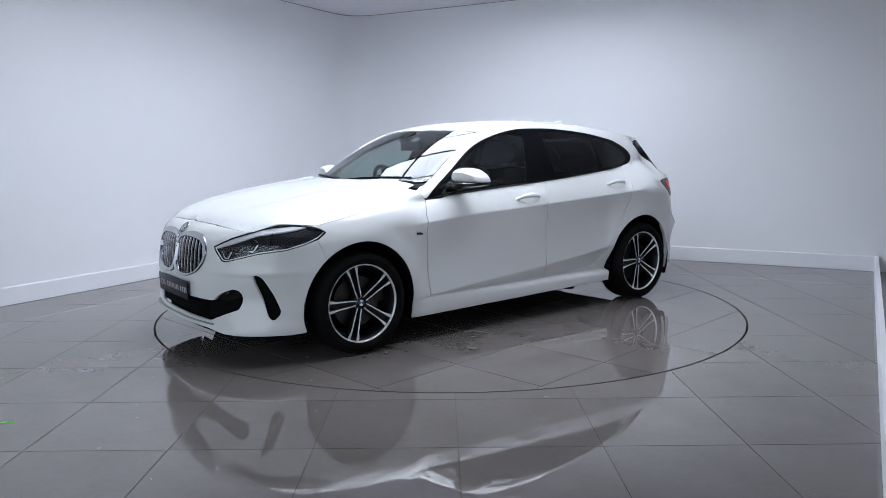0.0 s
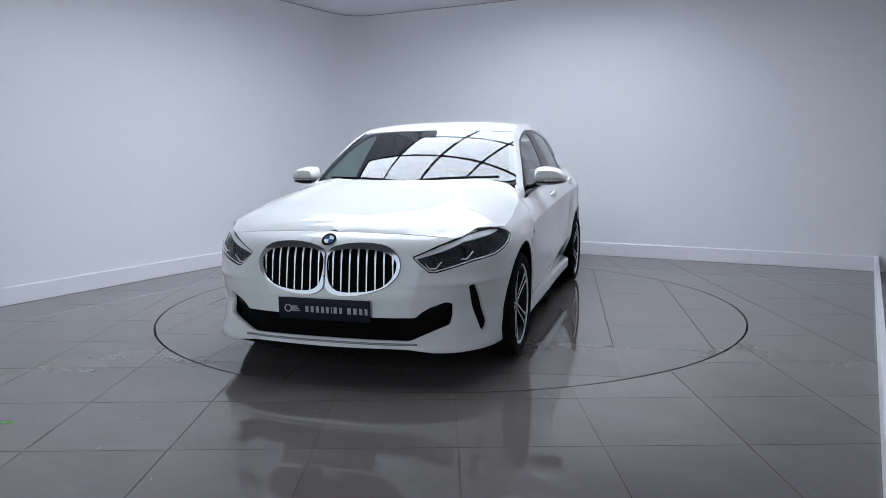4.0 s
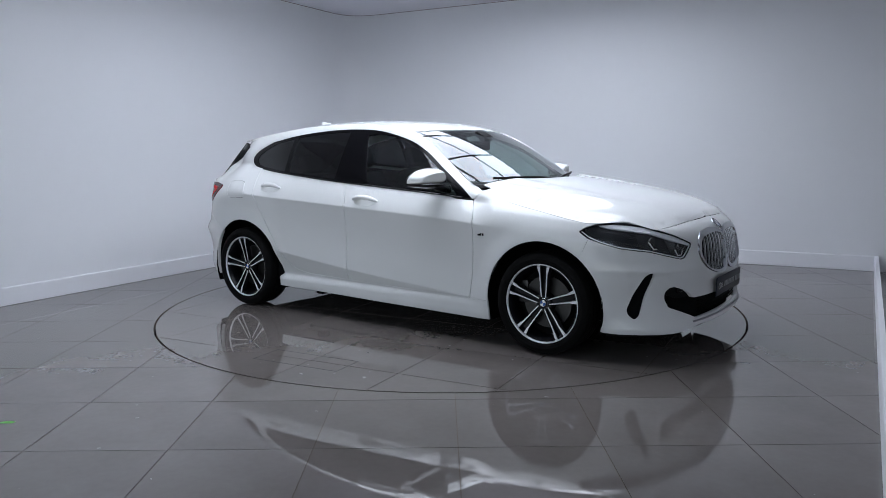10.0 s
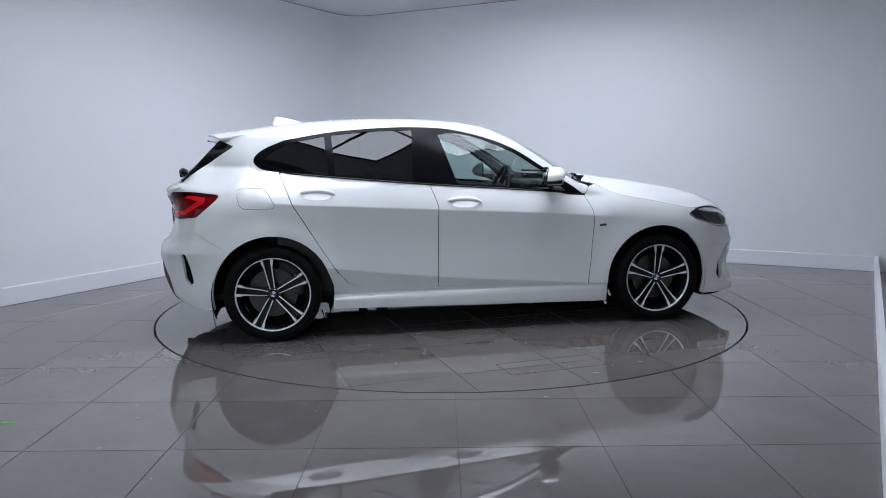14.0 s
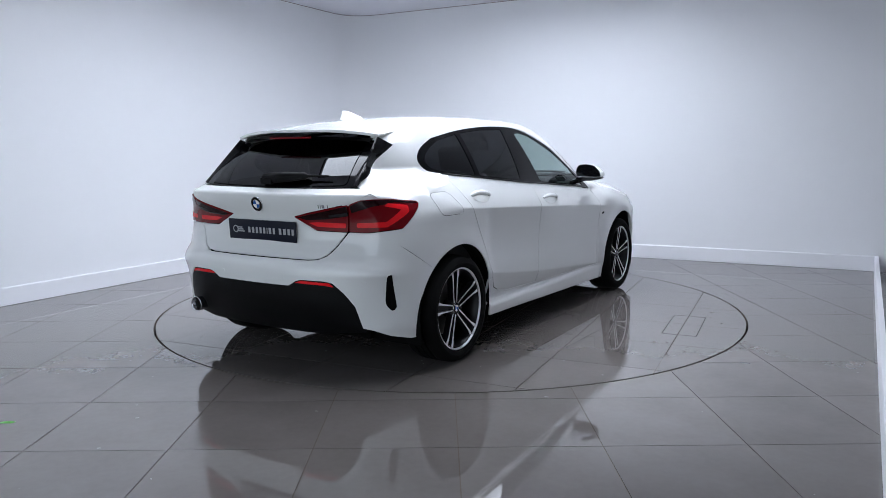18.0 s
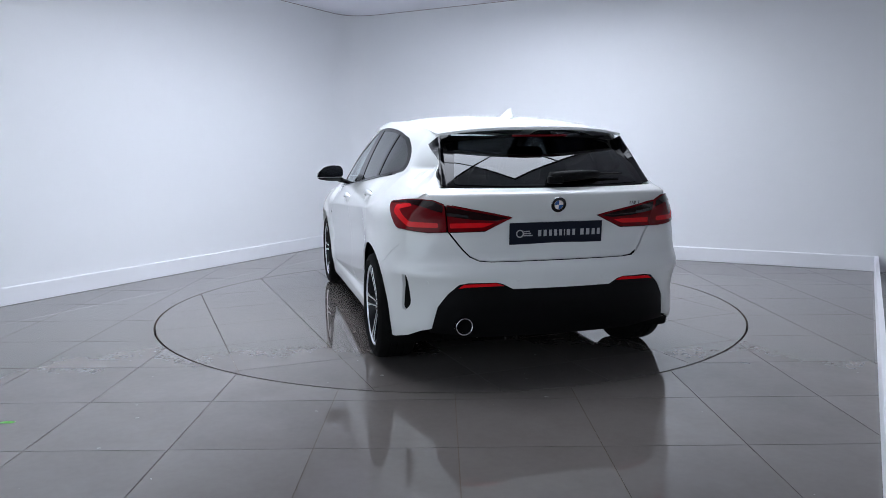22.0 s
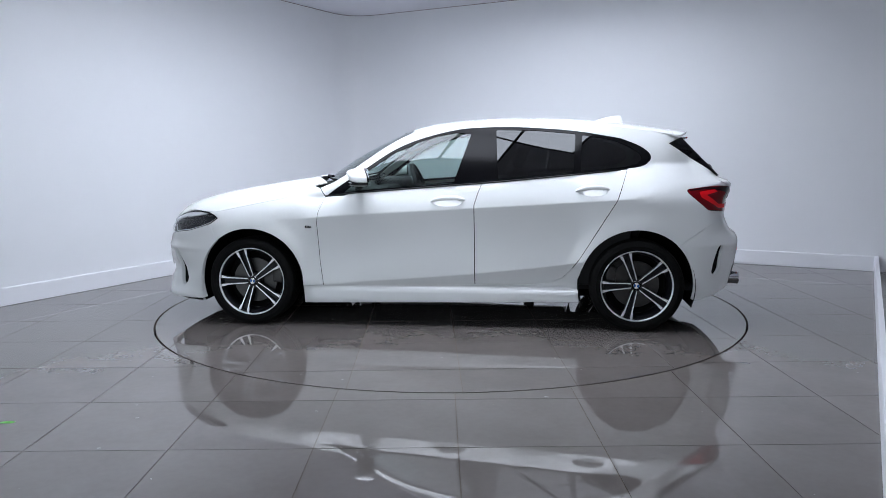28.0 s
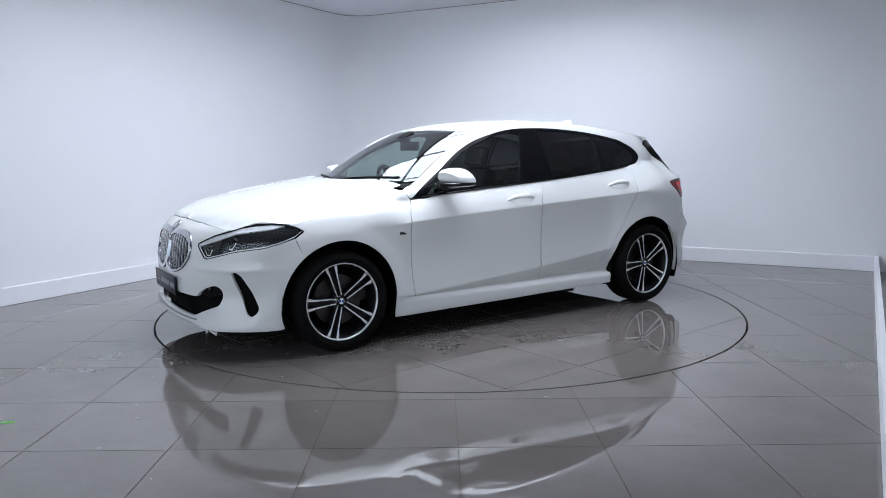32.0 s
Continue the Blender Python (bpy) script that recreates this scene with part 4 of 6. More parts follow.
            hh = 0.0165 * (1 - 0.55 * abs(2 * t - 1) ** 3)
            row = []
            for k in range(10):
                an = 2 * math.pi * k / 10
                row.append(bh.verts.new(Vector((px, sk[1] * sd, pz)) + out * (rise - 0.010 + 0.010 * math.cos(an)) + up * (hh * math.sin(an))))
            rows.append(row)
        for a, b in zip(rows, rows[1:]):
            for k in range(10):
                bh.faces.new((a[k], a[(k + 1) % 10], b[(k + 1) % 10], b[k]))
        bh.faces.new(rows[0])
        bh.faces.new(rows[-1])
        bmesh.ops.recalc_face_normals(bh, faces=bh.faces)
        part("handle", bh, M_PAINT, door, "white pull handle")
        part("handle_recess", bm, M_PAINT, door)
    # bright line of the window sill
    bm = bmesh.new()
    line = []
    for x, z in BOT_LINE[1:-1]:
        p = ring(a_of_x(x, z - 0.004), np.array(z - 0.004))
        line.append((x, (p[1] + 0.002) * sd, z - 0.002))
    tube(bm, line, 0.0055, 6)
    part("window_sill_trim", bm, M_GLOSS, car, "gloss black strip along the window sill")

# ---------- nose ----------
f_nose_low = curve((0.0, 0.128), (0.30, 0.130), (0.50, 0.138), (0.62, 0.132), (0.70, 0.150), (0.80, 0.190))
HEAD = [n_x(1.572, 0.760), n_x(1.602, 0.781), n_x(1.66, 0.802), n_x(1.73, 0.8105), n_y(0.752, 0.8065), n_y(0.700, 0.793), n_y(0.58, 0.738), n_y(0.462, 0.683), n_y(0.475, 0.662), n_y(0.545, 0.603), n_y(0.575, 0.598), n_y(0.665, 0.622), n_y(0.745, 0.648), n_x(1.80, 0.668), n_x(1.70, 0.695), n_x(1.628, 0.722)]
q_seam = n_x(1.628, 0.718)
TOPS = [(RING_L - (_a0 + (RING_L - _a0) * t), float(LEADING(t)) - 0.0034) for t in (1, 0.92, 0.84, 0.76, 0.68, 0.60, 0.52, 0.45)]
half = [(0.0, TOPS[0][1])] + TOPS[1:] + [n_y(0.648, 0.7690)]
half += HEAD[6:15] + [q_seam]
half += [n_x(*p) for p in arch_pts(WHEEL_X, 50, -19, 20)]
half += [n_x(1.72, 0.182), n_x(1.80, 0.180), n_y(0.76, 0.185), n_y(0.66, 0.184), n_y(0.58, 0.187), n_y(0.51, 0.197), n_y(0.44, 0.206), n_y(0.30, 0.207), (0.0, 0.204)]
KIDNEY_YZ = [(0.003, 0.700), (0.032, 0.724), (0.10, 0.741), (0.17, 0.748), (0.24, 0.747), (0.315, 0.737), (0.360, 0.715), (0.388, 0.680), (0.401, 0.640), (0.390, 0.585), (0.338, 0.530), (0.268, 0.500), (0.18, 0.478), (0.09, 0.475), (0.045, 0.483), (0.003, 0.508)]
KIDNEY_IN = [(0.014, 0.668), (0.034, 0.701), (0.105, 0.7165), (0.225, 0.7155), (0.312, 0.705), (0.354, 0.684), (0.380, 0.652), (0.376, 0.604), (0.350, 0.558), (0.302, 0.521), (0.232, 0.502), (0.12, 0.494), (0.062, 0.505), (0.030, 0.538), (0.015, 0.608)]
INTAKE_YZ = [(0.0, 0.370), (0.485, 0.370), (0.507, 0.394), (0.549, 0.420), (0.624, 0.447), (0.650, 0.442), (0.664, 0.418), (0.664, 0.378), (0.653, 0.330), (0.600, 0.307), (0.523, 0.275), (0.455, 0.247), (0.0, 0.247)]
VENT_YZ = [(0.732, 0.526), (0.755, 0.536), (0.768, 0.512), (0.783, 0.412), (0.806, 0.318), (0.802, 0.284), (0.790, 0.266), (0.775, 0.285), (0.747, 0.37), (0.735, 0.44)]


def nose_loop(pts, smooth_r=0.02):
    return rounded([n_y(y, z) for y, z in pts], smooth_r, 3)


kid_l = nose_loop([(max(0.002, y * 1.02), z) for y, z in KIDNEY_YZ], 0.035)
kid_r = [(-q, z) for q, z in kid_l]
intake = mirrored([n_y(y, z) if y else (0.0, z) for y, z in INTAKE_YZ])
vent_l = nose_loop(VENT_YZ, 0.02)
vent_r = [(-q, z) for q, z in vent_l]
bumper = panel("front_bumper", mirrored(half), s_nose, M_PAINT, car, "white front bumper with air intakes", holes=[kid_l, kid_r, rounded(intake, 0.012, 2), vent_l, vent_r], h=0.024, depth=0.028)


def scaled(loop, k, dz=0.0):
    c = np.mean(loop, 0)
    return [(c[0] + (p[0] - c[0]) * k, c[1] + (p[1] - c[1]) * k + dz) for p in loop]


kin_l = nose_loop([(y * 1.035 - 0.006, z) for y, z in KIDNEY_IN], 0.03)
for loop, inner in ((kid_l, kin_l), (kid_r, [(-q, z) for q, z in kin_l])):
    surround = panel("grille_surround", scaled(loop, 0.986), s_nose, M_FRAME, car, "satin chrome kidney-shaped grille frame", holes=[inner], h=0.010, depth=0.022, lift=0.012)
    backing = panel("grille_backing", scaled(loop, 0.97), s_nose, M_DARK, car, "black mesh behind the grille", h=0.04, depth=0, lift=-0.024)
    lo = np.array(inner)
    for i in range(8):
        q = (0.042 + 0.0472 * i) * (1 if lo[:, 0].mean() > 0 else -1)
        zz = [lo[k][1] + (lo[(k + 1) % len(lo)][1] - lo[k][1]) * (q - lo[k][0]) / (lo[(k + 1) % len(lo)][0] - lo[k][0]) for k in range(len(lo)) if (lo[k][0] - q) * (lo[(k + 1) % len(lo)][0] - q) < 0]
        if len(zz) < 2:
            continue
        z0, z1 = min(zz) - 0.004, max(zz) + 0.004
        bm = bmesh.new()
        rows = []
        for k in range(11):
            z = z0 + (z1 - z0) * k / 10
            p = Vector(s_nose(np.array([[q, z]]))[0])
            nn = Vector(normals_of(s_nose, np.array([[q, z]]))[0])
            if nn.x < 0:
                nn = -nn
            tt = nn.cross(Vector((0, 0, 1))).normalized()
            lean = 0.006 - 0.0016 * max(0, 7.5 - k)          # a knee: the head of the slat stands proud
            w = 0.0042 + 0.0018 * min(1, max(0, k - 6) / 2)
            c = p + nn * lean
            rows.append([bm.verts.new(c + tt * w - nn * 0.009), bm.verts.new(c + tt * w * 0.80), bm.verts.new(c - tt * w * 0.80), bm.verts.new(c - tt * w - nn * 0.009)])
        for a, b in zip(rows, rows[1:]):
            for k in range(3):
                bm.faces.new((a[k], a[k + 1], b[k + 1], b[k]))
        bm.faces.new(rows[0])
        bm.faces.new(rows[-1])
        bmesh.ops.recalc_face_normals(bm, faces=bm.faces)
        part("slat", bm, M_SLAT, surround)

panel("intake_backing", [(q * 0.985, z) for q, z in mirrored([n_y(y, z) if y else (0.0, z) for y, z in INTAKE_YZ])], s_nose, M_DARK, car, "black lower air intake", h=0.04, depth=0, lift=-0.055)
for sg in (1, -1):
    panel("vent_backing", [(abs(q) * sg, z) for q, z in vent_l], s_nose, M_DARK, car, "black air slot at the bumper corner", h=0.02, depth=0, lift=-0.027)
    # fog lamp pod inside the intake's end
    pod = [n_y(y, z) for y, z in ((0.497, 0.378), (0.516, 0.400), (0.556, 0.420), (0.620, 0.444), (0.645, 0.438), (0.655, 0.415), (0.630, 0.388), (0.56, 0.372))]
    podp = panel("fog_lamp_pod", [(q * sg, z) for q, z in rounded(pod, 0.01, 2)], s_nose, M_PLASTIC, car, "black fog lamp pod", h=0.02, depth=0.02, lift=-0.030)
    bm = bmesh.new()
    c = Vector(s_nose(np.array([[n_y(0.575, 0.418)[0] * sg, 0.418]]))[0])
    lathe(bm, [(0.0, 0.0), (0.016, 0.001), (0.020, -0.002), (0.021, -0.01)], 20, Matrix.Translation(c + Vector((-0.012, -0.012 * sg, 0))) @ Matrix.Rotation(radians(-90 + 40 * sg), 4, "Z"))
    part("fog_lamp", bm, M_GLOSS, podp, "round dark fog lamp")
for k in range(5):
    bm = bmesh.new()
    z = 0.272 + 0.021 * k
    pts = [tuple(Vector(s_nose(np.array([[q, z]]))[0]) + Vector((-0.03, 0, 0))) for q in np.linspace(-0.40, 0.40, 15)]
    tube(bm, pts, 0.0035, 5)
    part("intake_bar", bm, M_DARK, car, "black horizontal bar in the lower intake")
# splitter lip under the nose
bm = bmesh.new()
tube(bm, [tuple(Vector(s_nose(np.array([[q, 0.232]]))[0]) + Vector((0.004, 0, 0.0))) for q in np.linspace(-0.50, 0.50, 31)], 0.006, 8)
part("splitter_lip", bm, M_LIP, car, "silver-grey lip below the intake")

# ---------- headlamps ----------
for sg in (1, -1):
    lamp = panel("headlamp", [(q * sg, z) for q, z in HEAD], s_nose, M_GLOSS, car, "slanted headlamp with dark housing and bright upper strip", holes=[[(q * sg, z) for q, z in drawn_in(HEAD, 0.0050)]], h=0.014, depth=0.022, lift=-0.002)
    panel("lens", [(q * sg, z) for q, z in scaled(HEAD, 0.985)], s_nose, M_LENS, lamp, "clear lens", h=0.02, depth=0, lift=0.001)
    panel("housing", [(q * sg, z) for q, z in scaled(HEAD, 0.99)], s_nose, M_LAMPDARK, lamp, "dark grey housing", h=0.02, depth=0, lift=-0.020)
    strip = [n_x(1.67, 0.797), n_x(1.74, 0.803), n_y(0.742, 0.797), n_y(0.695, 0.783), n_y(0.60, 0.740), n_y(0.468, 0.682), n_y(0.480, 0.672), n_y(0.60, 0.708), n_y(0.70, 0.757), n_x(1.74, 0.783)]
    panel("light_strip", [(q * sg, z) for q, z in strip], s_nose, M_LAMPSILVER, lamp, "silver strip along the upper edge, whitened for mirrored light", h=0.014, depth=0.012, lift=-0.008)
    bm = bmesh.new()
    low = [(q * sg, z) for q, z in drawn_in(HEAD, 0.0095)]
    low = low[7:] + low[:1]
    tube(bm, [tuple(p) for p in s_nose(np.array(along(low, 0.02))) - 0.010 * np.array([0.8, 0.5 * sg, 0.2])], 0.0038, 6)
    part("chrome_line", bm, M_LAMPSILVER, lamp, "thin bright line along the lower edge")
    for yy, zz, rr in ((0.560, 0.655, 0.031), (0.700, 0.702, 0.034)):
        q = n_y(yy, zz)[0] * sg
        c = Vector(s_nose(np.array([[q, zz]]))[0])
        nn = Vector(normals_of(s_nose, np.array([[q, zz]]))[0])
        nn = (nn if nn.x > 0 else -nn) + Vector((1.2, 0, 0))
        m = Matrix.Translation(c - nn.normalized() * 0.030) @ nn.to_track_quat("Y", "Z").to_matrix().to_4x4()
        bm = bmesh.new()
        lathe(bm, [(rr * 1.05, -0.01), (rr * 1.02, 0.006), (rr * 0.95, 0.010), (rr * 0.86, 0.006), (rr * 0.5, 0.010), (0.0005, 0.013)], 28, m)
        part("projector", bm, M_GLOSS, lamp, "round dark projector lamp")
        bm = bmesh.new()
        hexagon = []
        for k in range(6):
            an = radians(170 + 200 * k / 5) if sg > 0 else radians(10 - 200 * k / 5)
            hexagon.append((rr * 1.55 * math.cos(an), rr * 1.05 * math.sin(an) - 0.004))
        tube(bm, [tuple(m @ Vector((u, 0.014, v))) for u, v in along([hexagon[0], hexagon[2], hexagon[3], hexagon[5]], 0.012)], 0.0036, 6)
        part("light_ring", bm, M_LAMPSILVER, lamp, "bright angular light ring")
    for yy, za, zb in ((0.635, 0.642, 0.715), (0.775, 0.690, 0.775)):
        bm = bmesh.new()
        q = n_y(yy, za)[0] * sg
        run = s_nose(np.array([(q + 0.03 * sg * k / 6, za + (zb - za) * k / 6) for k in range(7)])) - 0.016 * np.array([0.8, 0.5 * sg, 0.2])
        tube(bm, [tuple(p) for p in run], 0.005, 6)
        part("divider", bm, M_LAMPDARK, lamp, "grey divider between the lamps")

# ---------- bonnet, roof, glass ----------
edge = [(float(p[0]), float(p[1])) for p in HOOD_EDGE if p[0] > 0.925]
cowl = [(0.985 - 0.25 * (abs(v)) ** 2.1 + 0.045, 0.745 * v) for v in np.linspace(-0.93, 0.93, 25)]
hood_out = [(x, y) for x, y in edge] + [(x, -y) for x, y in edge[-2::-1]] + cowl
bonnet = panel("bonnet", hood_out, s_hood, M_PAINT, car, "smooth white bonnet with two soft ridges", h=0.035, depth=0.008)
# dark cowl under the windscreen, with the wipers
bm = bmesh.new()
rows = []
for v in np.linspace(-1.0, 1.0, 31):
    xb = 0.985 - 0.265 * abs(v) ** 2.1
    rows.append([bm.verts.new((xb + dx, 0.742 * v, 0.972 + 0.030 * v * v + dz)) for dx, dz in ((0.075, -0.020), (0.05, 0.0), (-0.015, 0.012), (-0.03, -0.03))])
for a, b in zip(rows, rows[1:]):
    for k in range(3):
        bm.faces.new((a[k], a[k + 1], b[k + 1], b[k]))
bmesh.ops.recalc_face_normals(bm, faces=bm.faces)
part("cowl", bm, M_PLASTIC, car, "black plastic cowl below the windscreen")
for v0, v1, t0 in ((-0.80, 0.10, 0.03), (0.02, 0.86, 0.035)):
    bm = bmesh.new()
    pts = [Vector(s_screen(np.array([[v0 + (v1 - v0) * k / 12, t0 + 0.035 * math.sin(k / 12 * math.pi)]]))[0]) + Vector((0.012, 0, 0.016)) for k in range(13)]
    tube(bm, [tuple(p) for p in pts], 0.008, 6)
    part("wiper", bm, M_PLASTIC, car, "black wiper blade at rest")

SCREEN = [(v, 0.0) for v in np.linspace(-1, 1, 25)] + [(1.0, t) for t in np.linspace(0.1, 1, 10)] + [(v, 1.0) for v in np.linspace(0.92, -1, 25)] + [(-1.0, t) for t in np.linspace(0.9, 0.1, 9)]
panel("windscreen", SCREEN, s_screen, M_SCREEN, car, "large tinted windscreen", h=0.05, depth=0)
BAND = [(v, 0.0) for v in np.linspace(-1, 1, 25)] + [(1.0, t) for t in np.linspace(0.1, 1, 10)] + [(v, 1.0) for v in np.linspace(0.92, -1, 25)] + [(-1.0, t) for t in np.linspace(0.9, 0.1, 9)]
panel("windscreen_border", BAND, s_screen, M_GLOSS, car, "black printed border of the windscreen", holes=[rounded([(-0.945, 0.035), (0.945, 0.035), (0.935, 0.955), (-0.935, 0.955)], 0.05, 3)], h=0.045, depth=0, lift=-0.005)
ROOF = [(x, float(f_rail_y(x)) - 0.002) for x in np.linspace(0.215, -1.60, 40)]
ROOF = [(0.282 - 0.100 * abs(v) ** 2.2, 0.60 * v) for v in np.linspace(-0.96, 0.96, 21)] + ROOF[1:] + [(x, -y) for x, y in ROOF[:0:-1]]
roof = panel("roof", ROOF, s_roof, M_PAINT, car, "smooth white roof panel", h=0.045)

# roof spoiler over the rear glass
def s_spoiler(P):
    out = s_roof(P)
    k = np.clip((-1.60 - P[:, 0]) / 0.22, 0, 1)
    out[:, 2] += 0.004 * k
    return out


SPOIL_SIDE = [(x, float(f_rail_y(x)) - 0.001) for x in (-1.604, -1.615, -1.63, -1.648)]
SPOIL = [(-1.604, y) for y in np.linspace(-0.545, 0.545, 21)] + SPOIL_SIDE + [(-1.775 + 0.126 * abs(v) ** 1.9, 0.550 * v) for v in np.linspace(0.985, -0.985, 27)] + [(x, -y) for x, y in SPOIL_SIDE[::-1]]
spoiler = panel("roof_spoiler", SPOIL, s_spoiler, M_PAINT, car, "white roof spoiler over the rear window", h=0.035, depth=0.015)
bm = bmesh.new()
vs = [[bm.verts.new((x, y, z)) for y in np.linspace(-0.50, 0.50, 15)] for x, z in ((-1.762, 1.296), (-1.60, 1.303))]
for v in vs[0]:
    v.co.x += 0.100 * abs(v.co.y / 0.5) ** 1.9
    v.co.z -= 0.022 * (v.co.y / 0.5) ** 2
for i in range(14):
    bm.faces.new((vs[0][i], vs[0][i + 1], vs[1][i + 1], vs[1][i]))
part("spoiler_underside", bm, M_GLOSS, spoiler, "black underside")
bm = bmesh.new()
tube(bm, [(-1.766, y, 1.300) for y in np.linspace(-0.16, 0.16, 9)], 0.006, 6)
part("brake_light", bm, M_DEEPRED, spoiler, "dark red high brake light")

GLASS_R = [(v, 0.0) for v in np.linspace(-0.93, 0.93, 21)] + [(0.93, t) for t in np.linspace(0.1, 1, 8)] + [(v, 1.0) for v in np.linspace(0.85, -0.93, 20)] + [(-0.93, t) for t in np.linspace(0.9, 0.1, 8)]
rg_hole = rounded([(-0.86, 0.03), (0.86, 0.03), (0.80, 0.97), (-0.80, 0.97)], 0.06, 3)
panel("rear_window", rounded([(-0.87, 0.02), (0.87, 0.02), (0.81, 0.98), (-0.81, 0.98)], 0.06, 3), s_rear_glass, M_PRIVACY, car, "dark privacy rear window", h=0.05, depth=0, lift=0.004)
panel("rear_window_border", GLASS_R, s_rear_glass, M_GLOSS, car, "gloss black fins and border round the rear window", holes=[rg_hole], h=0.04, depth=0.012)

# black fins standing between the rear window and the rear pillars
BODY_EDGE = [(-1.561, 1.257), (-1.639, 1.207), (-1.719, 1.153), (-1.799, 1.099), (-1.878, 1.046)]
for sd in (1, -1):
    bm = bmesh.new()
    rows = []
    for i in range(13):
        t = i / 12
        k = min(int(t * 4), 3)
        f = t * 4 - k
        ex, ez = (BODY_EDGE[k][c] + (BODY_EDGE[k + 1][c] - BODY_EDGE[k][c]) * f for c in (0, 1))
        foot = s_side(np.array([[ex, ez]]))[0]
        inner = s_rear_glass(np.array([[0.925, 1.0 - t]]))[0]
        crest_x, crest_z = -1.655 - 0.245 * t, 1.299 - 0.257 * t
        crest_y = 0.545 + 0.052 * t
        rows.append([bm.verts.new((x, sd * y, z)) for x, y, z in ((foot[0] + 0.012, foot[1] - 0.006, foot[2] - 0.004), (foot[0] - 0.004, foot[1] - 0.003, foot[2]), (crest_x + 0.006, crest_y + 0.006, crest_z), (crest_x, crest_y - 0.004, crest_z), (inner[0], inner[1], inner[2] - 0.003))])
    for a, b in zip(rows, rows[1:]):
        for k in range(4):
            bm.faces.new((a[k], a[k + 1], b[k + 1], b[k]))
    bm.faces.new(rows[0])
    bm.faces.new(rows[-1])
    bmesh.ops.recalc_face_normals(bm, faces=bm.faces)
    part("spoiler_fin", bm, M_GLOSS, car, "gloss black fin beside the rear window", angle=50)

# ---------- tail ----------
for sg in (1, -1):
    seat_out = [t_y(0.56, 0.94), t_x(-1.82, 0.93), t_x(-1.82, 0.99), t_y(0.70, 1.02), t_y(0.62, 1.02)]
    panel("lamp_seat", [(q * sg, z) for q, z in seat_out], s_tail, M_PAINT, car, "white body behind the tail lamp", h=0.03, depth=0, lift=-0.006)
TLIGHT_IN = [t_y(0.242, 0.873), t_y(0.385, 0.806), t_y(0.575, 0.802), t_y(0.592, 0.945), t_y(0.476, 0.920), t_y(0.34, 0.893)]
TLIGHT_OUT = [t_y(0.600, 0.947), t_y(0.583, 0.802), t_y(0.68, 0.801), t_x(-1.79, 0.821), t_x(-1.670, 0.924), t_x(-1.654, 0.944), t_x(-1.664, 0.954), t_x(-1.80, 0.969), t_y(0.70, 0.973), t_y(0.655, 0.970)]
HATCH = [(0.0, 0.655), t_y(0.37, 0.655), t_y(0.43, 0.660), t_y(0.472, 0.679), t_y(0.503, 0.712), t_y(0.568, 0.798), t_y(0.385, 0.8015), t_y(0.236, 0.873), t_y(0.34, 0.8965), t_y(0.476, 0.924), t_y(0.60, 0.951), t_y(0.652, 0.975), t_y(0.675, 1.012), t_y(0.655, 1.03), t_y(0.40, 1.026), (0.0, 1.024)]
hatch = panel("tailgate", mirrored(HATCH), s_tail, M_PAINT, car, "white tailgate below the rear window", h=0.026, depth=0.008, inset=0.0015)
RB = [(0.0, 0.648)] + [t_y(0.374, 0.649), t_y(0.434, 0.6535), t_y(0.478, 0.6735), t_y(0.510, 0.708), t_y(0.577, 0.797), t_y(0.68, 0.796), t_x(-1.79, 0.8155), t_x(-1.8338, 0.808), t_x(-1.8240, 0.7346)]
RB += [t_x(*p) for p in arch_pts(-WHEEL_X, 134.1, 194, 16)]
RB += [t_x(-1.75, 0.222), t_x(-1.86, 0.250), t_y(0.72, 0.285), t_y(0.672, 0.298), t_y(0.648, 0.418), t_y(0.60, 0.490), t_y(0.545, 0.541), t_y(0.50, 0.549), t_y(0.355, 0.549), t_y(0.32, 0.540), t_y(0.27, 0.512), (0.0, 0.511)]
RVENT = rounded([t_x(-1.872, 0.585), t_x(-1.905, 0.580), t_x(-1.888, 0.42), t_x(-1.852, 0.378), t_x(-1.826, 0.395)], 0.02, 3)
rear_bumper = panel("rear_bumper", mirrored(RB), s_tail, M_PAINT, car, "white rear bumper", holes=[RVENT, [(-q, z) for q, z in RVENT]], h=0.024, depth=0.025)
DIFF = [(0.0, 0.520), t_y(0.27, 0.520), t_y(0.33, 0.552), t_y(0.50, 0.556), t_y(0.56, 0.545), t_y(0.61, 0.495), t_y(0.66, 0.42), t_y(0.690, 0.295), t_y(0.68, 0.270), t_y(0.60, 0.262), t_y(0.56, 0.258), t_y(0.45, 0.238), (0.0, 0.235)]
diff = panel("rear_diffuser", mirrored(DIFF), s_tail, M_PLASTIC, car, "black plastic diffuser insert", h=0.03, depth=0.03, lift=-0.007)
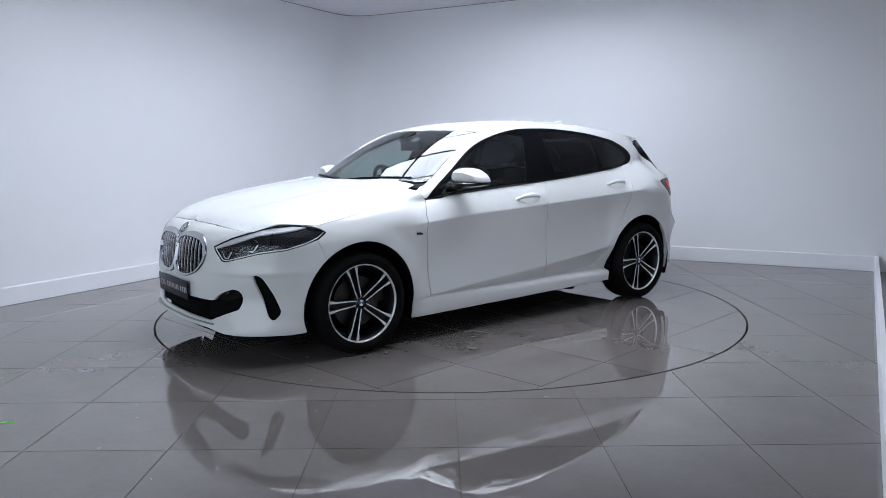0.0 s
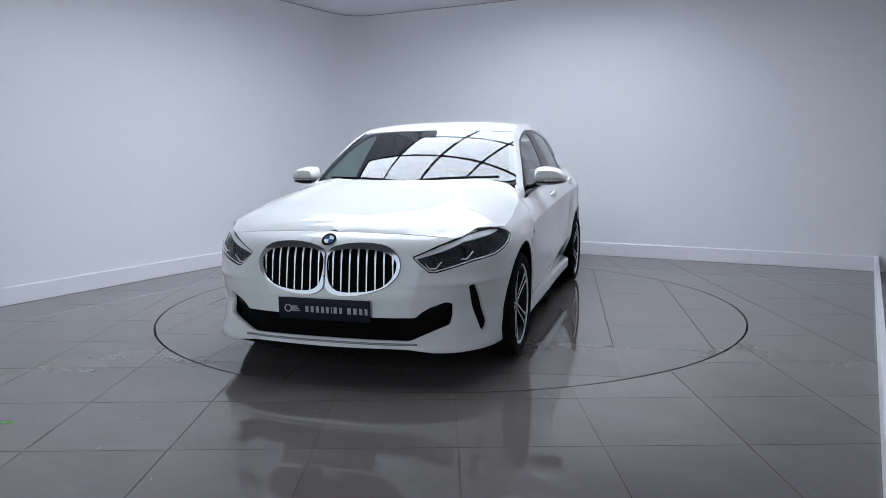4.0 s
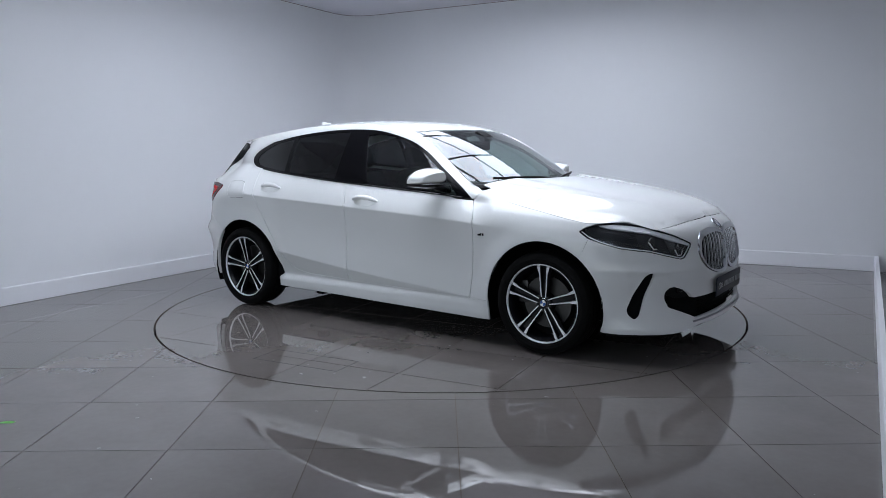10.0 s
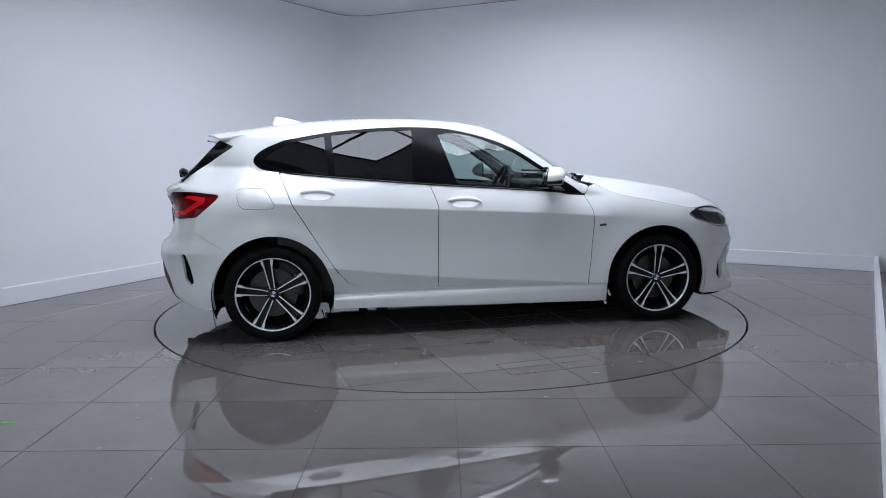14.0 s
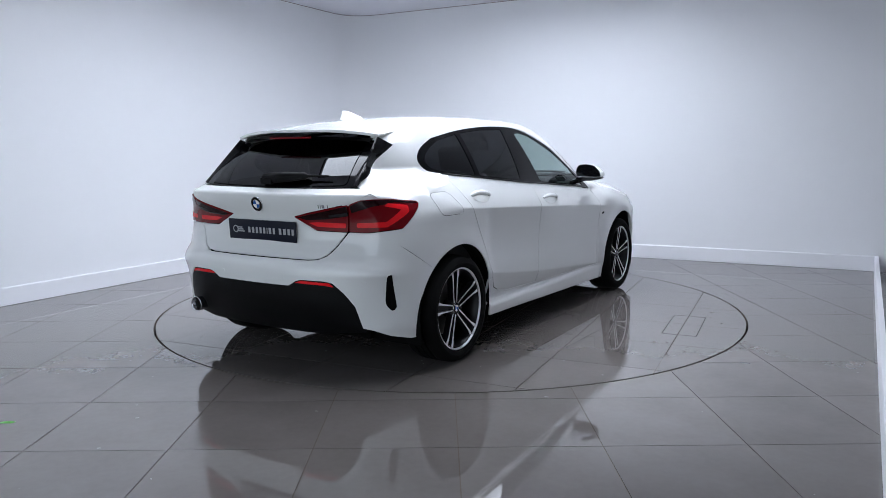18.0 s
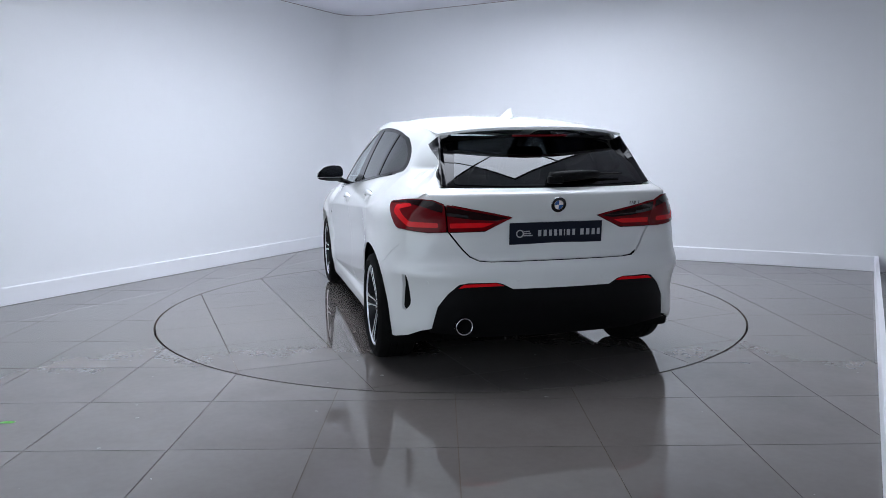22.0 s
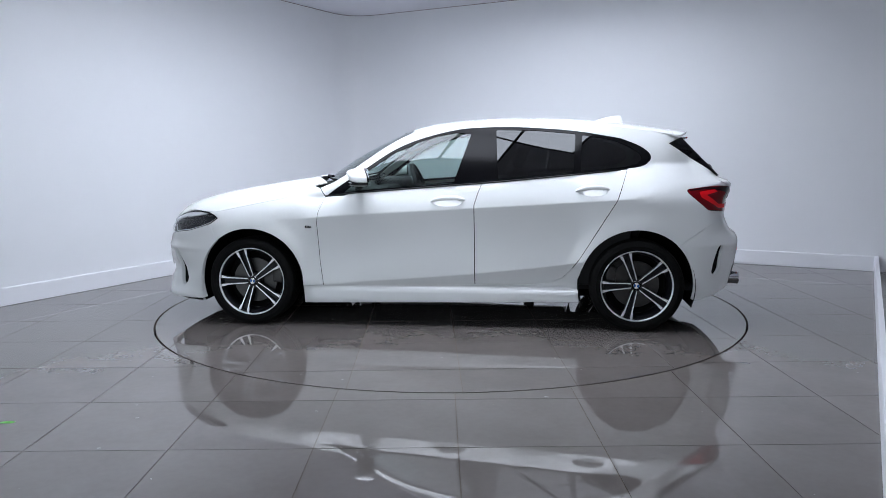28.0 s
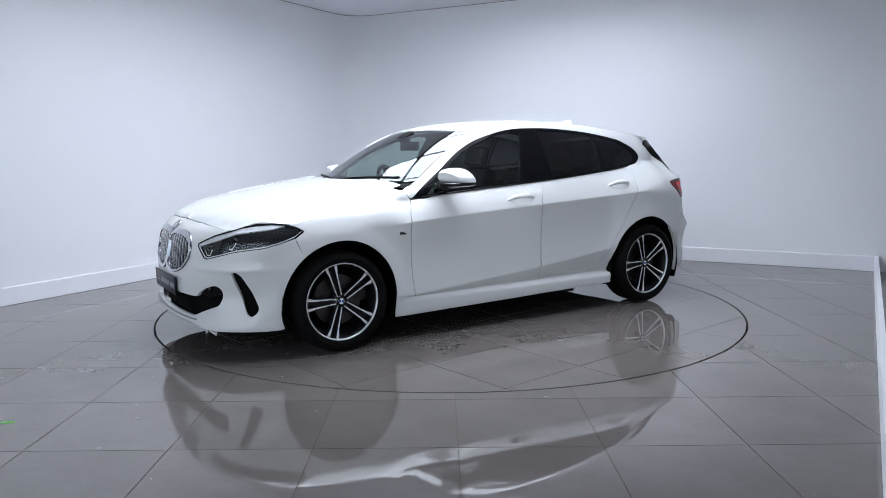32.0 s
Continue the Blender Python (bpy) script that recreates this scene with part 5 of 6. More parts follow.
for sg in (1, -1):
    panel("vent_backing", [(abs(q) * sg, z) for q, z in RVENT], s_tail, M_DARK, car, "black air slot at the bumper corner", h=0.02, depth=0, lift=-0.023)
    panel("reflector", [(q * sg, z) for q, z in rounded([t_y(0.315, 0.530), t_y(0.355, 0.5445), t_y(0.52, 0.540), t_y(0.55, 0.520), t_y(0.50, 0.527), t_y(0.36, 0.530)], 0.006, 2)], s_tail, M_RED, diff, "red reflector strip", h=0.014, depth=0.008, lift=0.002)
    lamp = panel("tail_lamp", [(q * sg, z) for q, z in rounded(TLIGHT_OUT, 0.012, 3)], s_tail, M_DEEPRED, car, "dark red wrap-around tail lamp", h=0.018, depth=0.03, lift=0.004)
    panel("light_element", [(q * sg, z) for q, z in rounded([t_y(0.625, 0.85), t_y(0.625, 0.825), t_x(-1.86, 0.828), t_x(-1.74, 0.900), t_x(-1.73, 0.935), t_x(-1.84, 0.95), t_x(-1.86, 0.935), t_x(-1.78, 0.915), t_x(-1.86, 0.856)], 0.008, 2)], s_tail, M_RED, lamp, "bright red light bar", h=0.016, depth=0, lift=0.0065)
    panel("smoked_band", [(q * sg, z) for q, z in rounded([t_y(0.606, 0.942), t_y(0.606, 0.905), t_y(0.70, 0.935), t_x(-1.80, 0.952), t_x(-1.70, 0.944), t_x(-1.664, 0.942), t_x(-1.67, 0.950), t_x(-1.80, 0.965), t_y(0.70, 0.969), t_y(0.655, 0.966)], 0.006, 2)], s_tail, M_SMOKE, lamp, "black smoked upper edge", h=0.016, depth=0, lift=0.0055)
    lamp2 = panel("tail_lamp_inner", [(q * sg, z) for q, z in rounded(TLIGHT_IN, 0.010, 3)], s_tail, M_DEEPRED, hatch, "dark red inner tail lamp", h=0.018, depth=0.03, lift=0.004)
    panel("light_element", [(q * sg, z) for q, z in rounded([t_y(0.34, 0.845), t_y(0.395, 0.825), t_y(0.565, 0.822), t_y(0.568, 0.848), t_y(0.40, 0.850)], 0.006, 2)], s_tail, M_RED, lamp2, "bright red light bar", h=0.014, depth=0, lift=0.0065)

    panel("smoked_band", [(q * sg, z) for q, z in rounded([t_y(0.262, 0.872), t_y(0.33, 0.858), t_y(0.45, 0.866), t_y(0.586, 0.888), t_y(0.588, 0.940), t_y(0.476, 0.916), t_y(0.34, 0.889)], 0.006, 2)], s_tail, M_SMOKE, lamp2, "black smoked upper half", h=0.016, depth=0, lift=0.0055)
    panel("clear_lens", [(q * sg, z) for q, z in rounded([t_y(0.475, 0.892), t_y(0.585, 0.908), t_y(0.586, 0.890), t_y(0.475, 0.880)], 0.004, 2)], s_tail, M_LAMPDARK, lamp2, "pale clear reversing lens", h=0.014, depth=0, lift=0.0075)

# ---------- wheels ----------
def make_wheel():
    """A wheel about the y axis, its outer face towards +y."""
    w = new("wheel")
    w["label"] = "two-tone alloy wheel with five double spokes"
    R = 0.312
    bm = bmesh.new()
    prof = [(0.232, -0.095), (0.236, -0.104), (0.262, -0.113), (0.292, -0.108), (0.303, -0.098), (0.310, -0.080), (0.312, -0.055)]
    for g in (-0.045, -0.005, 0.035):
        prof += [(0.312, g), (0.3055, g + 0.002), (0.3055, g + 0.009), (0.312, g + 0.011)]
    prof += [(0.312, 0.058), (0.310, 0.080), (0.303, 0.097), (0.292, 0.107), (0.270, 0.114), (0.262, 0.1115), (0.250, 0.110), (0.2425, 0.105), (0.238, 0.095)]
    lathe(bm, prof, 72)
    bmesh.ops.recalc_face_normals(bm, faces=bm.faces)
    part("tyre", bm, M_RUBBER, w, "black low-profile tyre", angle=25)
    bm = bmesh.new()
    lathe(bm, [(0.236, -0.100), (0.226, -0.092), (0.214, -0.06), (0.205, 0.0), (0.212, 0.055), (0.222, 0.088), (0.2265, 0.094)], 64)
    bmesh.ops.recalc_face_normals(bm, faces=bm.faces)
    part("rim_barrel", bm, M_RIMDARK, w, "dark painted rim barrel")
    bm = bmesh.new()
    lathe(bm, [(0.2300, 0.090), (0.2325, 0.0985), (0.2365, 0.1015), (0.2405, 0.1000), (0.2415, 0.095)], 72)
    part("rim_lip", bm, M_ALLOY, w, "bright machined rim edge")
    # spokes: each is a dark bar with a machined face; ten bars in five pairs
    for k in range(5):
        base = radians(72 * k)
        for s in (-1, 1):
            dirs = []
            for r, spread, half in ((0.036, 0.0135, 0.0040), (0.075, 0.0170, 0.0042), (0.13, 0.0200, 0.0046), (0.180, 0.0235, 0.0054), (0.196, 0.0265, 0.0085), (0.222, 0.0300, 0.0105), (0.233, 0.0310, 0.0118)):
                y = 0.072 + 0.020 * min(1, r / 0.2) ** 1.4
                dirs.append((r, s * spread, half, y))
            bm, bf = bmesh.new(), bmesh.new()
            rows, frows = [], []
            ca, sa = math.cos(base), math.sin(base)
            for r, off, half, y in dirs:
                def at(o, yy):
                    return (r * ca - o * sa, yy, r * sa + o * ca)
                rows.append([bm.verts.new(at(off + half * 1.15, y - 0.040)), bm.verts.new(at(off + half, y - 0.003)), bm.verts.new(at(off - half, y - 0.003)), bm.verts.new(at(off - half * 1.15, y - 0.040))])
                f0, f1 = (off + half, off - half * 0.8) if s > 0 else (off + half * 0.8, off - half)
                lo = y - 0.0032
                frows.append([bf.verts.new(at(f0, lo)), bf.verts.new(at(f0 - 0.0006, y)), bf.verts.new(at(f1 + 0.0006, y)), bf.verts.new(at(f1, lo))])
            for bmx, rr in ((bm, rows), (bf, frows)):
                for a, b in zip(rr, rr[1:]):
                    for i in range(3):
                        bmx.faces.new((a[i], a[i + 1], b[i + 1], b[i]))
                bmx.faces.new(rr[0])
                bmx.faces.new(rr[-1])
                bmesh.ops.recalc_face_normals(bmx, faces=bmx.faces)
            spoke = part("spoke", bm, M_RIMDARK, w, "dark spoke with a machined bright edge", angle=30)
            part("spoke_face", bf, M_ALLOY, spoke, "machined bright edge", angle=20)
        # recessed web between the two bars of a pair
        bm = bmesh.new()
        rows = []
        for r, hw, y in ((0.045, 0.010, 0.058), (0.13, 0.016, 0.056), (0.20, 0.021, 0.058), (0.226, 0.028, 0.064)):
            ca, sa = math.cos(base), math.sin(base)
            rows.append([bm.verts.new((r * ca - o * sa, y - d, r * sa + o * ca)) for o, d in ((hw, 0.0), (-hw, 0.0))])
        for a, b in zip(rows, rows[1:]):
            bm.faces.new((a[0], a[1], b[1], b[0]))
        part("spoke_web", bm, M_RIMDARK, w)
    bm = bmesh.new()
    lathe(bm, [(0.058, 0.030), (0.056, 0.062), (0.046, 0.0690), (0.034, 0.0720), (0.0325, 0.070)], 40)
    part("hub", bm, M_RIMDARK, w, "dark hub")
    for k in range(5):
        an = radians(72 * k + 36)
        bm = bmesh.new()
        lathe(bm, [(0.009, 0.060), (0.009, 0.0745), (0.0065, 0.0785), (0.0005, 0.079)], 6, Matrix.Translation((0.047 * math.cos(an), 0, 0.047 * math.sin(an))))
        part("wheel_bolt", bm, M_DISC, w)
    cap = roundel("hub_cap", 0.032, w)
    cap.matrix_basis = pose(0, 0.0745, 0)
    bm = bmesh.new()
    lathe(bm, [(0.06, 0.016), (0.158, 0.016), (0.158, -0.006), (0.06, -0.006)], 48)
    bmesh.ops.recalc_face_normals(bm, faces=bm.faces)
    part("brake_disc", bm, M_DISC, w, "grey iron brake disc", angle=30)
    bm = bmesh.new()
    lathe(bm, [(0.204, -0.020), (0.150, -0.024), (0.0004, -0.026)], 40)
    part("dust_shield", bm, M_DARK, w, "black dust shield behind the disc")
    return w


def roundel(name, r, parent):
    """A round badge of plain shapes: black ring, silver rim, blue and white quarters. Faces +y."""
    bm = bmesh.new()
    lathe(bm, [(r, -0.004), (r, 0.001), (r * 0.96, 0.0025), (r * 0.62, 0.0028), (r * 0.60, 0.0018), (0.0003, 0.0018)], 36)
    bmesh.ops.recalc_face_normals(bm, faces=bm.faces)
    ob = part(name, bm, M_GLOSS, parent, "round black badge with blue and white quarters")
    bm = bmesh.new()
    lathe(bm, [(r * 1.03, -0.004), (r * 1.03, 0.0012), (r * 0.985, 0.0022)], 36)
    lathe(bm, [(r * 0.64, 0.0028), (r * 0.615, 0.0040), (r * 0.59, 0.0028)], 36)
    part("badge_rim", bm, M_CHROME, ob, "thin chrome rim")
    for k in range(4):
        bm = bmesh.new()
        c = bm.verts.new((0, 0.0030, 0))
        ring_v = [bm.verts.new((0.585 * r * math.cos(radians(90 * k + 90 * i / 8)), 0.0030, 0.585 * r * math.sin(radians(90 * k + 90 * i / 8)))) for i in range(9)]
        for a, b in zip(ring_v, ring_v[1:]):
            bm.faces.new((c, a, b))
        bmesh.ops.recalc_face_normals(bm, faces=bm.faces)
        part("badge_quarter", bm, M_BLUE if k in (0, 2) else M_WHITE, ob, "blue quarter" if k in (0, 2) else "white quarter")
    return ob


WHEEL_Y = 0.782
wheel = make_wheel()
wheel.parent = car


def placed(x, sd, phase):
    # spoke angle seen from outside, turned about the axle
    m = pose(x, sd * WHEEL_Y, WHEEL_Z) @ (Matrix.Identity(4) if sd > 0 else Matrix.Rotation(math.pi, 4, "Z"))
    return m @ Matrix.Rotation(-radians(phase), 4, "Y")


# phases: for the left side the picture's right is the car's rear
wheel.matrix_basis = placed(WHEEL_X, 1, 180 - 36)
for x, sd, ph in ((-WHEEL_X, 1, 180 - 38), (WHEEL_X, -1, 180 - 16), (-WHEEL_X, -1, 180 - 27)):
    copy_thing(wheel, placed(x, sd, ph))

# wheel housings, calipers, underbody and inner shell
for wx in (-WHEEL_X, WHEEL_X):
    for sd in (1, -1):
        bm = bmesh.new()
        rows = []
        for i in range(25):
            an = radians(-22 + 224 * i / 24)
            rows.append([bm.verts.new((wx + r * math.cos(an), sd * y, WHEEL_Z + r * math.sin(an))) for y, r in ((0.862, 0.381), (0.84, 0.392), (0.52, 0.392), (0.52, 0.05))])
        for a, b in zip(rows, rows[1:]):
            for k in range(3):
                bm.faces.new((a[k], a[k + 1], b[k + 1], b[k]))
        part("wheel_housing", bm, M_DARK, car, "black wheel arch liner")
        bm = bmesh.new()
        soft_box(bm, wx - 0.165 * (1 if wx > 0 else -1) - 0.035, wx - 0.165 * (1 if wx > 0 else -1) + 0.035, sd * 0.775 - 0.03, sd * 0.775 + 0.03, WHEEL_Z - 0.02, WHEEL_Z + 0.12, 0.012)
        part("brake_caliper", bm, M_DISC, car, "grey brake caliper")
bm = bmesh.new()
soft_box(bm, -1.75, 1.85, -0.55, 0.55, 0.175, 0.24, 0.02)
soft_box(bm, -0.93, 0.93, -0.82, 0.82, 0.19, 0.26, 0.02)
part("underbody", bm, M_DARK, car, "black underbody")
for x, y in ((-0.62, 0.74), (-0.62, -0.74), (0.78, 0.72), (0.78, -0.72)):
    bm = bmesh.new()
    soft_box(bm, x - 0.035, x + 0.035, y - 0.03, y + 0.03, 0.145, 0.195, 0.008)
    part("jacking_point", bm, M_DARK, car, "black jacking pad under the sill")
for sd in (1, -1):
    holes = [arc(wx, WHEEL_Z, ARCH_R + 0.012, 0, 360, 40)[:-1] for wx in (-WHEEL_X, WHEEL_X)]
    shell = [(-1.86, 0.46), (-0.85, 0.46), (-0.80, 0.40), (0.80, 0.34), (1.80, 0.34), (1.80, 0.52), (1.58, 0.66), (1.50, 0.76), (0.95, 0.90), (0.80, 0.895), (0.435, 0.930), (-0.345, 0.988), (-0.918, 1.038), (-1.338, 1.085), (-1.70, 1.05), (-1.86, 0.98)]
    panel("inner_shell", shell, s_side, M_DARK, car, "dark inner body shell", holes=holes, h=0.045, depth=0, lift=-0.030, side=sd)
bm = bmesh.new()
qs = np.linspace(-0.98, 0.98, 41)
for q0, q1 in zip(qs, qs[1:]):
    for z0, z1 in ((0.16, 0.42), (0.42, 0.70)):
        vs = [bm.verts.new(tuple(Vector(s_nose(np.array([[q, z]]))[0]) - Vector((0.075, 0, 0)))) for q, z in ((q0, z0), (q1, z0), (q1, z1), (q0, z1))]
        bm.faces.new(vs)
part("bumper_core", bm, M_DARK, car, "dark structure behind the front bumper")
bm = bmesh.new()
for q0, q1 in zip(qs, qs[1:]):
    for z0, z1 in ((0.28, 0.54), (0.54, 0.82)):
        bm.faces.new([bm.verts.new(tuple(Vector(s_tail(np.array([[q, z]]))[0]) + Vector((0.05, 0, 0)))) for q, z in ((q0, z0), (q1, z0), (q1, z1), (q0, z1))])
part("bumper_core", bm, M_DARK, car, "dark structure behind the rear bumper")

# ---------- mirrors ----------
for sd in (1, -1):
    mir = new("door_mirror")
    mir.parent = car
    mir["label"] = "white door mirror on a black foot"
    mir.matrix_basis = pose(0.535, sd * 0.925, 1.045)
    CAP = rounded([(-0.104, -0.034), (-0.108, 0.022), (-0.088, 0.060), (-0.020, 0.066), (0.050, 0.052), (0.104, 0.006), (0.112, -0.030), (0.100, -0.034)], 0.020, 3)
    BASE = rounded([(-0.104, -0.036), (0.100, -0.036), (0.112, -0.032), (0.096, -0.050), (0.020, -0.064), (-0.080, -0.066), (-0.108, -0.056)], 0.012, 2)

    def shell(outline, depths, fold=0.75):
        """A mirror body: one outline drawn in and swept forwards, its outer end trailing back."""
        bm = bmesh.new()
        rows = []
        cz = sum(p[1] for p in outline) / len(outline)
        for x, k in depths:
            rows.append([bm.verts.new((x - 0.045 * max(0.0, y / 0.11) ** 1.5 + 0.010, sd * y * (1 - fold * 0.55 * (1 - k)), cz + (z - cz) * k)) for y, z in outline])
        n = len(outline)
        for a, b in zip(rows, rows[1:]):
            for j in range(n):
                bm.faces.new((a[j], a[(j + 1) % n], b[(j + 1) % n], b[j]))
        bm.faces.new(rows[0])
        bm.faces.new(rows[-1])
        bmesh.ops.recalc_face_normals(bm, faces=bm.faces)
        return bm
    part("mirror_cap", shell(CAP, [(-0.050, 0.97), (-0.046, 1.0), (-0.010, 0.985), (0.025, 0.92), (0.050, 0.80), (0.066, 0.64), (0.074, 0.45)]), M_PAINT, mir, "white mirror cap", angle=38)
    part("mirror_frame", shell(CAP, [(-0.060, 0.93), (-0.0505, 0.955)]), M_GLOSS, mir, "black mirror frame", angle=38)
    part("mirror_glass", shell(CAP, [(-0.0645, 0.86), (-0.0605, 0.87)]), M_MIRROR, mir, "silvered mirror glass", angle=38)
    bm = shell(BASE, [(-0.056, 0.94), (-0.050, 1.0), (0.010, 0.97), (0.045, 0.80), (0.060, 0.55)])
    tube(bm, [(0.0, -sd * 0.075, -0.055), (0.02, -sd * 0.130, -0.072), (0.045, -sd * 0.180, -0.080)], [0.020, 0.018, 0.024], 10)
    part("mirror_foot", bm, M_GLOSS, mir, "gloss black foot and lower shell", angle=45)
    bm = bmesh.new()
    tube(bm, [(0.064 - 0.045 * max(0.0, y / 0.11) ** 1.5, sd * y * 0.86, -0.0345) for y in np.linspace(-0.05, 0.10, 9)], 0.0035, 6)
    part("indicator_strip", bm, M_CHROME, mir, "thin clear indicator strip")

# ---------- badges, plates, small parts ----------
def on(surf, q, z, out, yaw=True):
    """A pose on the nose or tail whose +y faces outwards."""
    p = Vector(surf(np.array([[q, z]]))[0])
    n = Vector(normals_of(surf, np.array([[q, z]]))[0])
    if n.x * out < 0:
        n = -n
    return Matrix.Translation(p) @ n.to_track_quat("Y", "Z").to_matrix().to_4x4()


b1 = roundel("badge", 0.041, car)
b1.matrix_basis = on(s_nose, 0.0, 0.757, 1) @ pose(0, 0.006, 0)
b2 = roundel("badge", 0.041, car)
b2.matrix_basis = on(s_tail, 0.0, 0.938, -1) @ pose(0, 0.005, 0)


def plate(x, z, lean, out, label):
    p = new("number_plate")
    p.parent = car
    p["label"] = label
    p.matrix_basis = Matrix.Translation((x, 0, z)) @ Matrix.Rotation(radians(lean), 4, "Y") @ (Matrix.Rotation(radians(-90), 4, "Z") if out > 0 else Matrix.Rotation(radians(90), 4, "Z"))
    bm = bmesh.new()
    soft_box(bm, -0.262, 0.262, -0.004, 0.004, -0.0575, 0.0575, 0.004)
    part("plate_board", bm, M_PLATE, p, "navy blue board")
    # the emblem: a ring and three short strokes; the wording: a row of plain bars
    bm = bmesh.new()
    lathe(bm, [(0.0215, 0.0045), (0.0215, 0.0055), (0.0150, 0.0055), (0.0150, 0.0045)], 28, Matrix.Translation((0.205, 0, 0)))
    for k, w in ((0.011, 0.034), (0.0, 0.042), (-0.011, 0.050)):
        box(bm, 0.185 - w, 0.185, 0.0044, 0.0055, k - 0.0032, k + 0.0032)
    part("emblem", bm, M_PRINT, p, "pale ring and strokes", smooth=False)
    x0 = -0.105
    for i, w in enumerate((0.024, 0.024, 0.023, 0.022, 0.022, 0.008, 0.026, 0.021, 0.0, 0.026, 0.027, 0.024, 0.022)):
        if w:
            bm = bmesh.new()
            box(bm, -x0 - w * 0.78, -x0 - w * 0.06, 0.0044, 0.0054, -0.0165, 0.0165)
            part("print_bar", bm, M_PRINT, p, smooth=False)
            x0 += w + 0.0065
        else:
            x0 += 0.018
    return p


plate(2.176, 0.402, 2, 1, "navy plate with a pale emblem and a row of pale bars")
plate(-2.014, 0.788, -3, -1, "navy plate with a pale emblem and a row of pale bars")
# small chrome model mark on the tailgate: plain bars
for k, (dq, w) in enumerate(((0.0, 0.004), (0.014, 0.004), (0.030, 0.014), (0.060, 0.003))):
    bm = bmesh.new()
    box(bm, -w / 2, w / 2, -0.001, 0.003, -0.010, 0.010)
    mk = part("model_mark", bm, M_CHROME, hatch, "small chrome bar", smooth=False)
    mk.matrix_basis = on(s_tail, -0.44 - dq, 0.935, -1)
for sd in (1, -1):
    bm = bmesh.new()
    p = ring(a_of_x(0.905, 0.706), np.array(0.706))
    for k, (dx, w) in enumerate(((-0.020, 0.013), (-0.004, 0.010), (0.010, 0.016))):
        box(bm, 0.905 - dx - w / 2, 0.905 - dx + w / 2, sd * (p[1] - 0.001), sd * (p[1] + 0.003), 0.696, 0.712 if k < 2 else 0.706)
    part("wing_mark", bm, M_GLOSS, car, "small dark emblem of three strokes", smooth=False)

# parking sensors
for surf, out, spots in ((s_nose, 1, [(0.30, 0.452), (-0.30, 0.452), (0.66, 0.508), (-0.66, 0.508)]), (s_tail, -1, [(0.235, 0.556), (-0.235, 0.556), (0.70, 0.545), (-0.70, 0.545)])):
    for y, z in spots:
        q = (n_y if out > 0 else t_y)(y, z)[0] * (1 if y > 0 else -1)
        bm = bmesh.new()
        lathe(bm, [(0.0125, -0.002), (0.0122, 0.0006), (0.0108, 0.0003), (0.0104, 0.0014), (0.0004, 0.0018)], 20)
        bmesh.ops.recalc_face_normals(bm, faces=bm.faces)
        sn = part("parking_sensor", bm, M_PAINT, bumper if out > 0 else rear_bumper, "round white sensor")
        sn.matrix_basis = on(surf, q, z, out)

# exhaust tip, towing covers, aerial fin, rear wiper
bm = bmesh.new()
lathe(bm, [(0.040, -0.10), (0.043, 0.0), (0.0455, 0.006), (0.043, 0.010), (0.039, 0.004), (0.037, -0.10)], 32, Matrix.Translation((-2.062, 0.522, 0.322)) @ Matrix.Rotation(radians(90), 4, "Z"))
part("exhaust_tip", bm, M_CHROME, car, "round chrome exhaust tip")
bm = bmesh.new()
lathe(bm, [(0.0375, -0.03), (0.0003, -0.035)], 24, Matrix.Translation((-2.062, 0.522, 0.322)) @ Matrix.Rotation(radians(90), 4, "Z"))
part("exhaust_bore", bm, M_DARK, car, "black disc inside the bore")
bm = bmesh.new()
rows = []
for i in range(11):
    t = i / 10
    x = -1.105 - 0.205 * t
    h = 0.062 * (1 - (1 - t) ** 1.6) ** 1.1 if t < 0.86 else 0.062 * (1 - ((t - 0.86) / 0.14) ** 2 * 0.9)
    w = 0.030 * (0.25 + 0.75 * math.sin(math.pi * min(1, 0.12 + 0.75 * t)))
    zr = float(s_roof(np.array([[x, 0.0]]))[0][2])
    rows.append([bm.verts.new((x - 0.012 * (j / 6) * t, s * w * (1 - (j / 6) ** 0.8) + s * 0.003, zr - 0.004 + (h + 0.006) * (j / 6))) for s, js in ((1, range(7)), (-1, range(6, -1, -1))) for j in js])
for a, b in zip(rows, rows[1:]):
    for k in range(13):
        bm.faces.new((a[k], a[k + 1], b[k + 1], b[k]))
bm.faces.new(rows[0])
bm.faces.new(rows[-1])
bmesh.ops.recalc_face_normals(bm, faces=bm.faces)
part("aerial_fin", bm, M_PAINT, car, "white shark-fin aerial", angle=60)
bm = bmesh.new()
pr = [Vector(s_rear_glass(np.array([[v, t]]))[0]) + Vector((-0.020, 0, 0.022)) for v, t in ((-0.02, 0.06), (0.02, 0.085), (-0.22, 0.110), (-0.44, 0.125), (-0.48, 0.125), (-0.70, 0.12))]
soft_box(bm, -0.055, 0.03, -0.02, 0.02, -0.018, 0.022, 0.012, Matrix.Translation(Vector(s_rear_glass(np.array([[0.0, 0.05]]))[0]) + Vector((-0.018, 0, 0.02))) @ Matrix.Rotation(radians(90), 4, "Z"))
tube(bm, [tuple(p) for p in pr[1:]], [0.030, 0.029, 0.020, 0.008, 0.005], 10)
part("rear_wiper", bm, M_PLASTIC, car, "black rear wiper at rest")

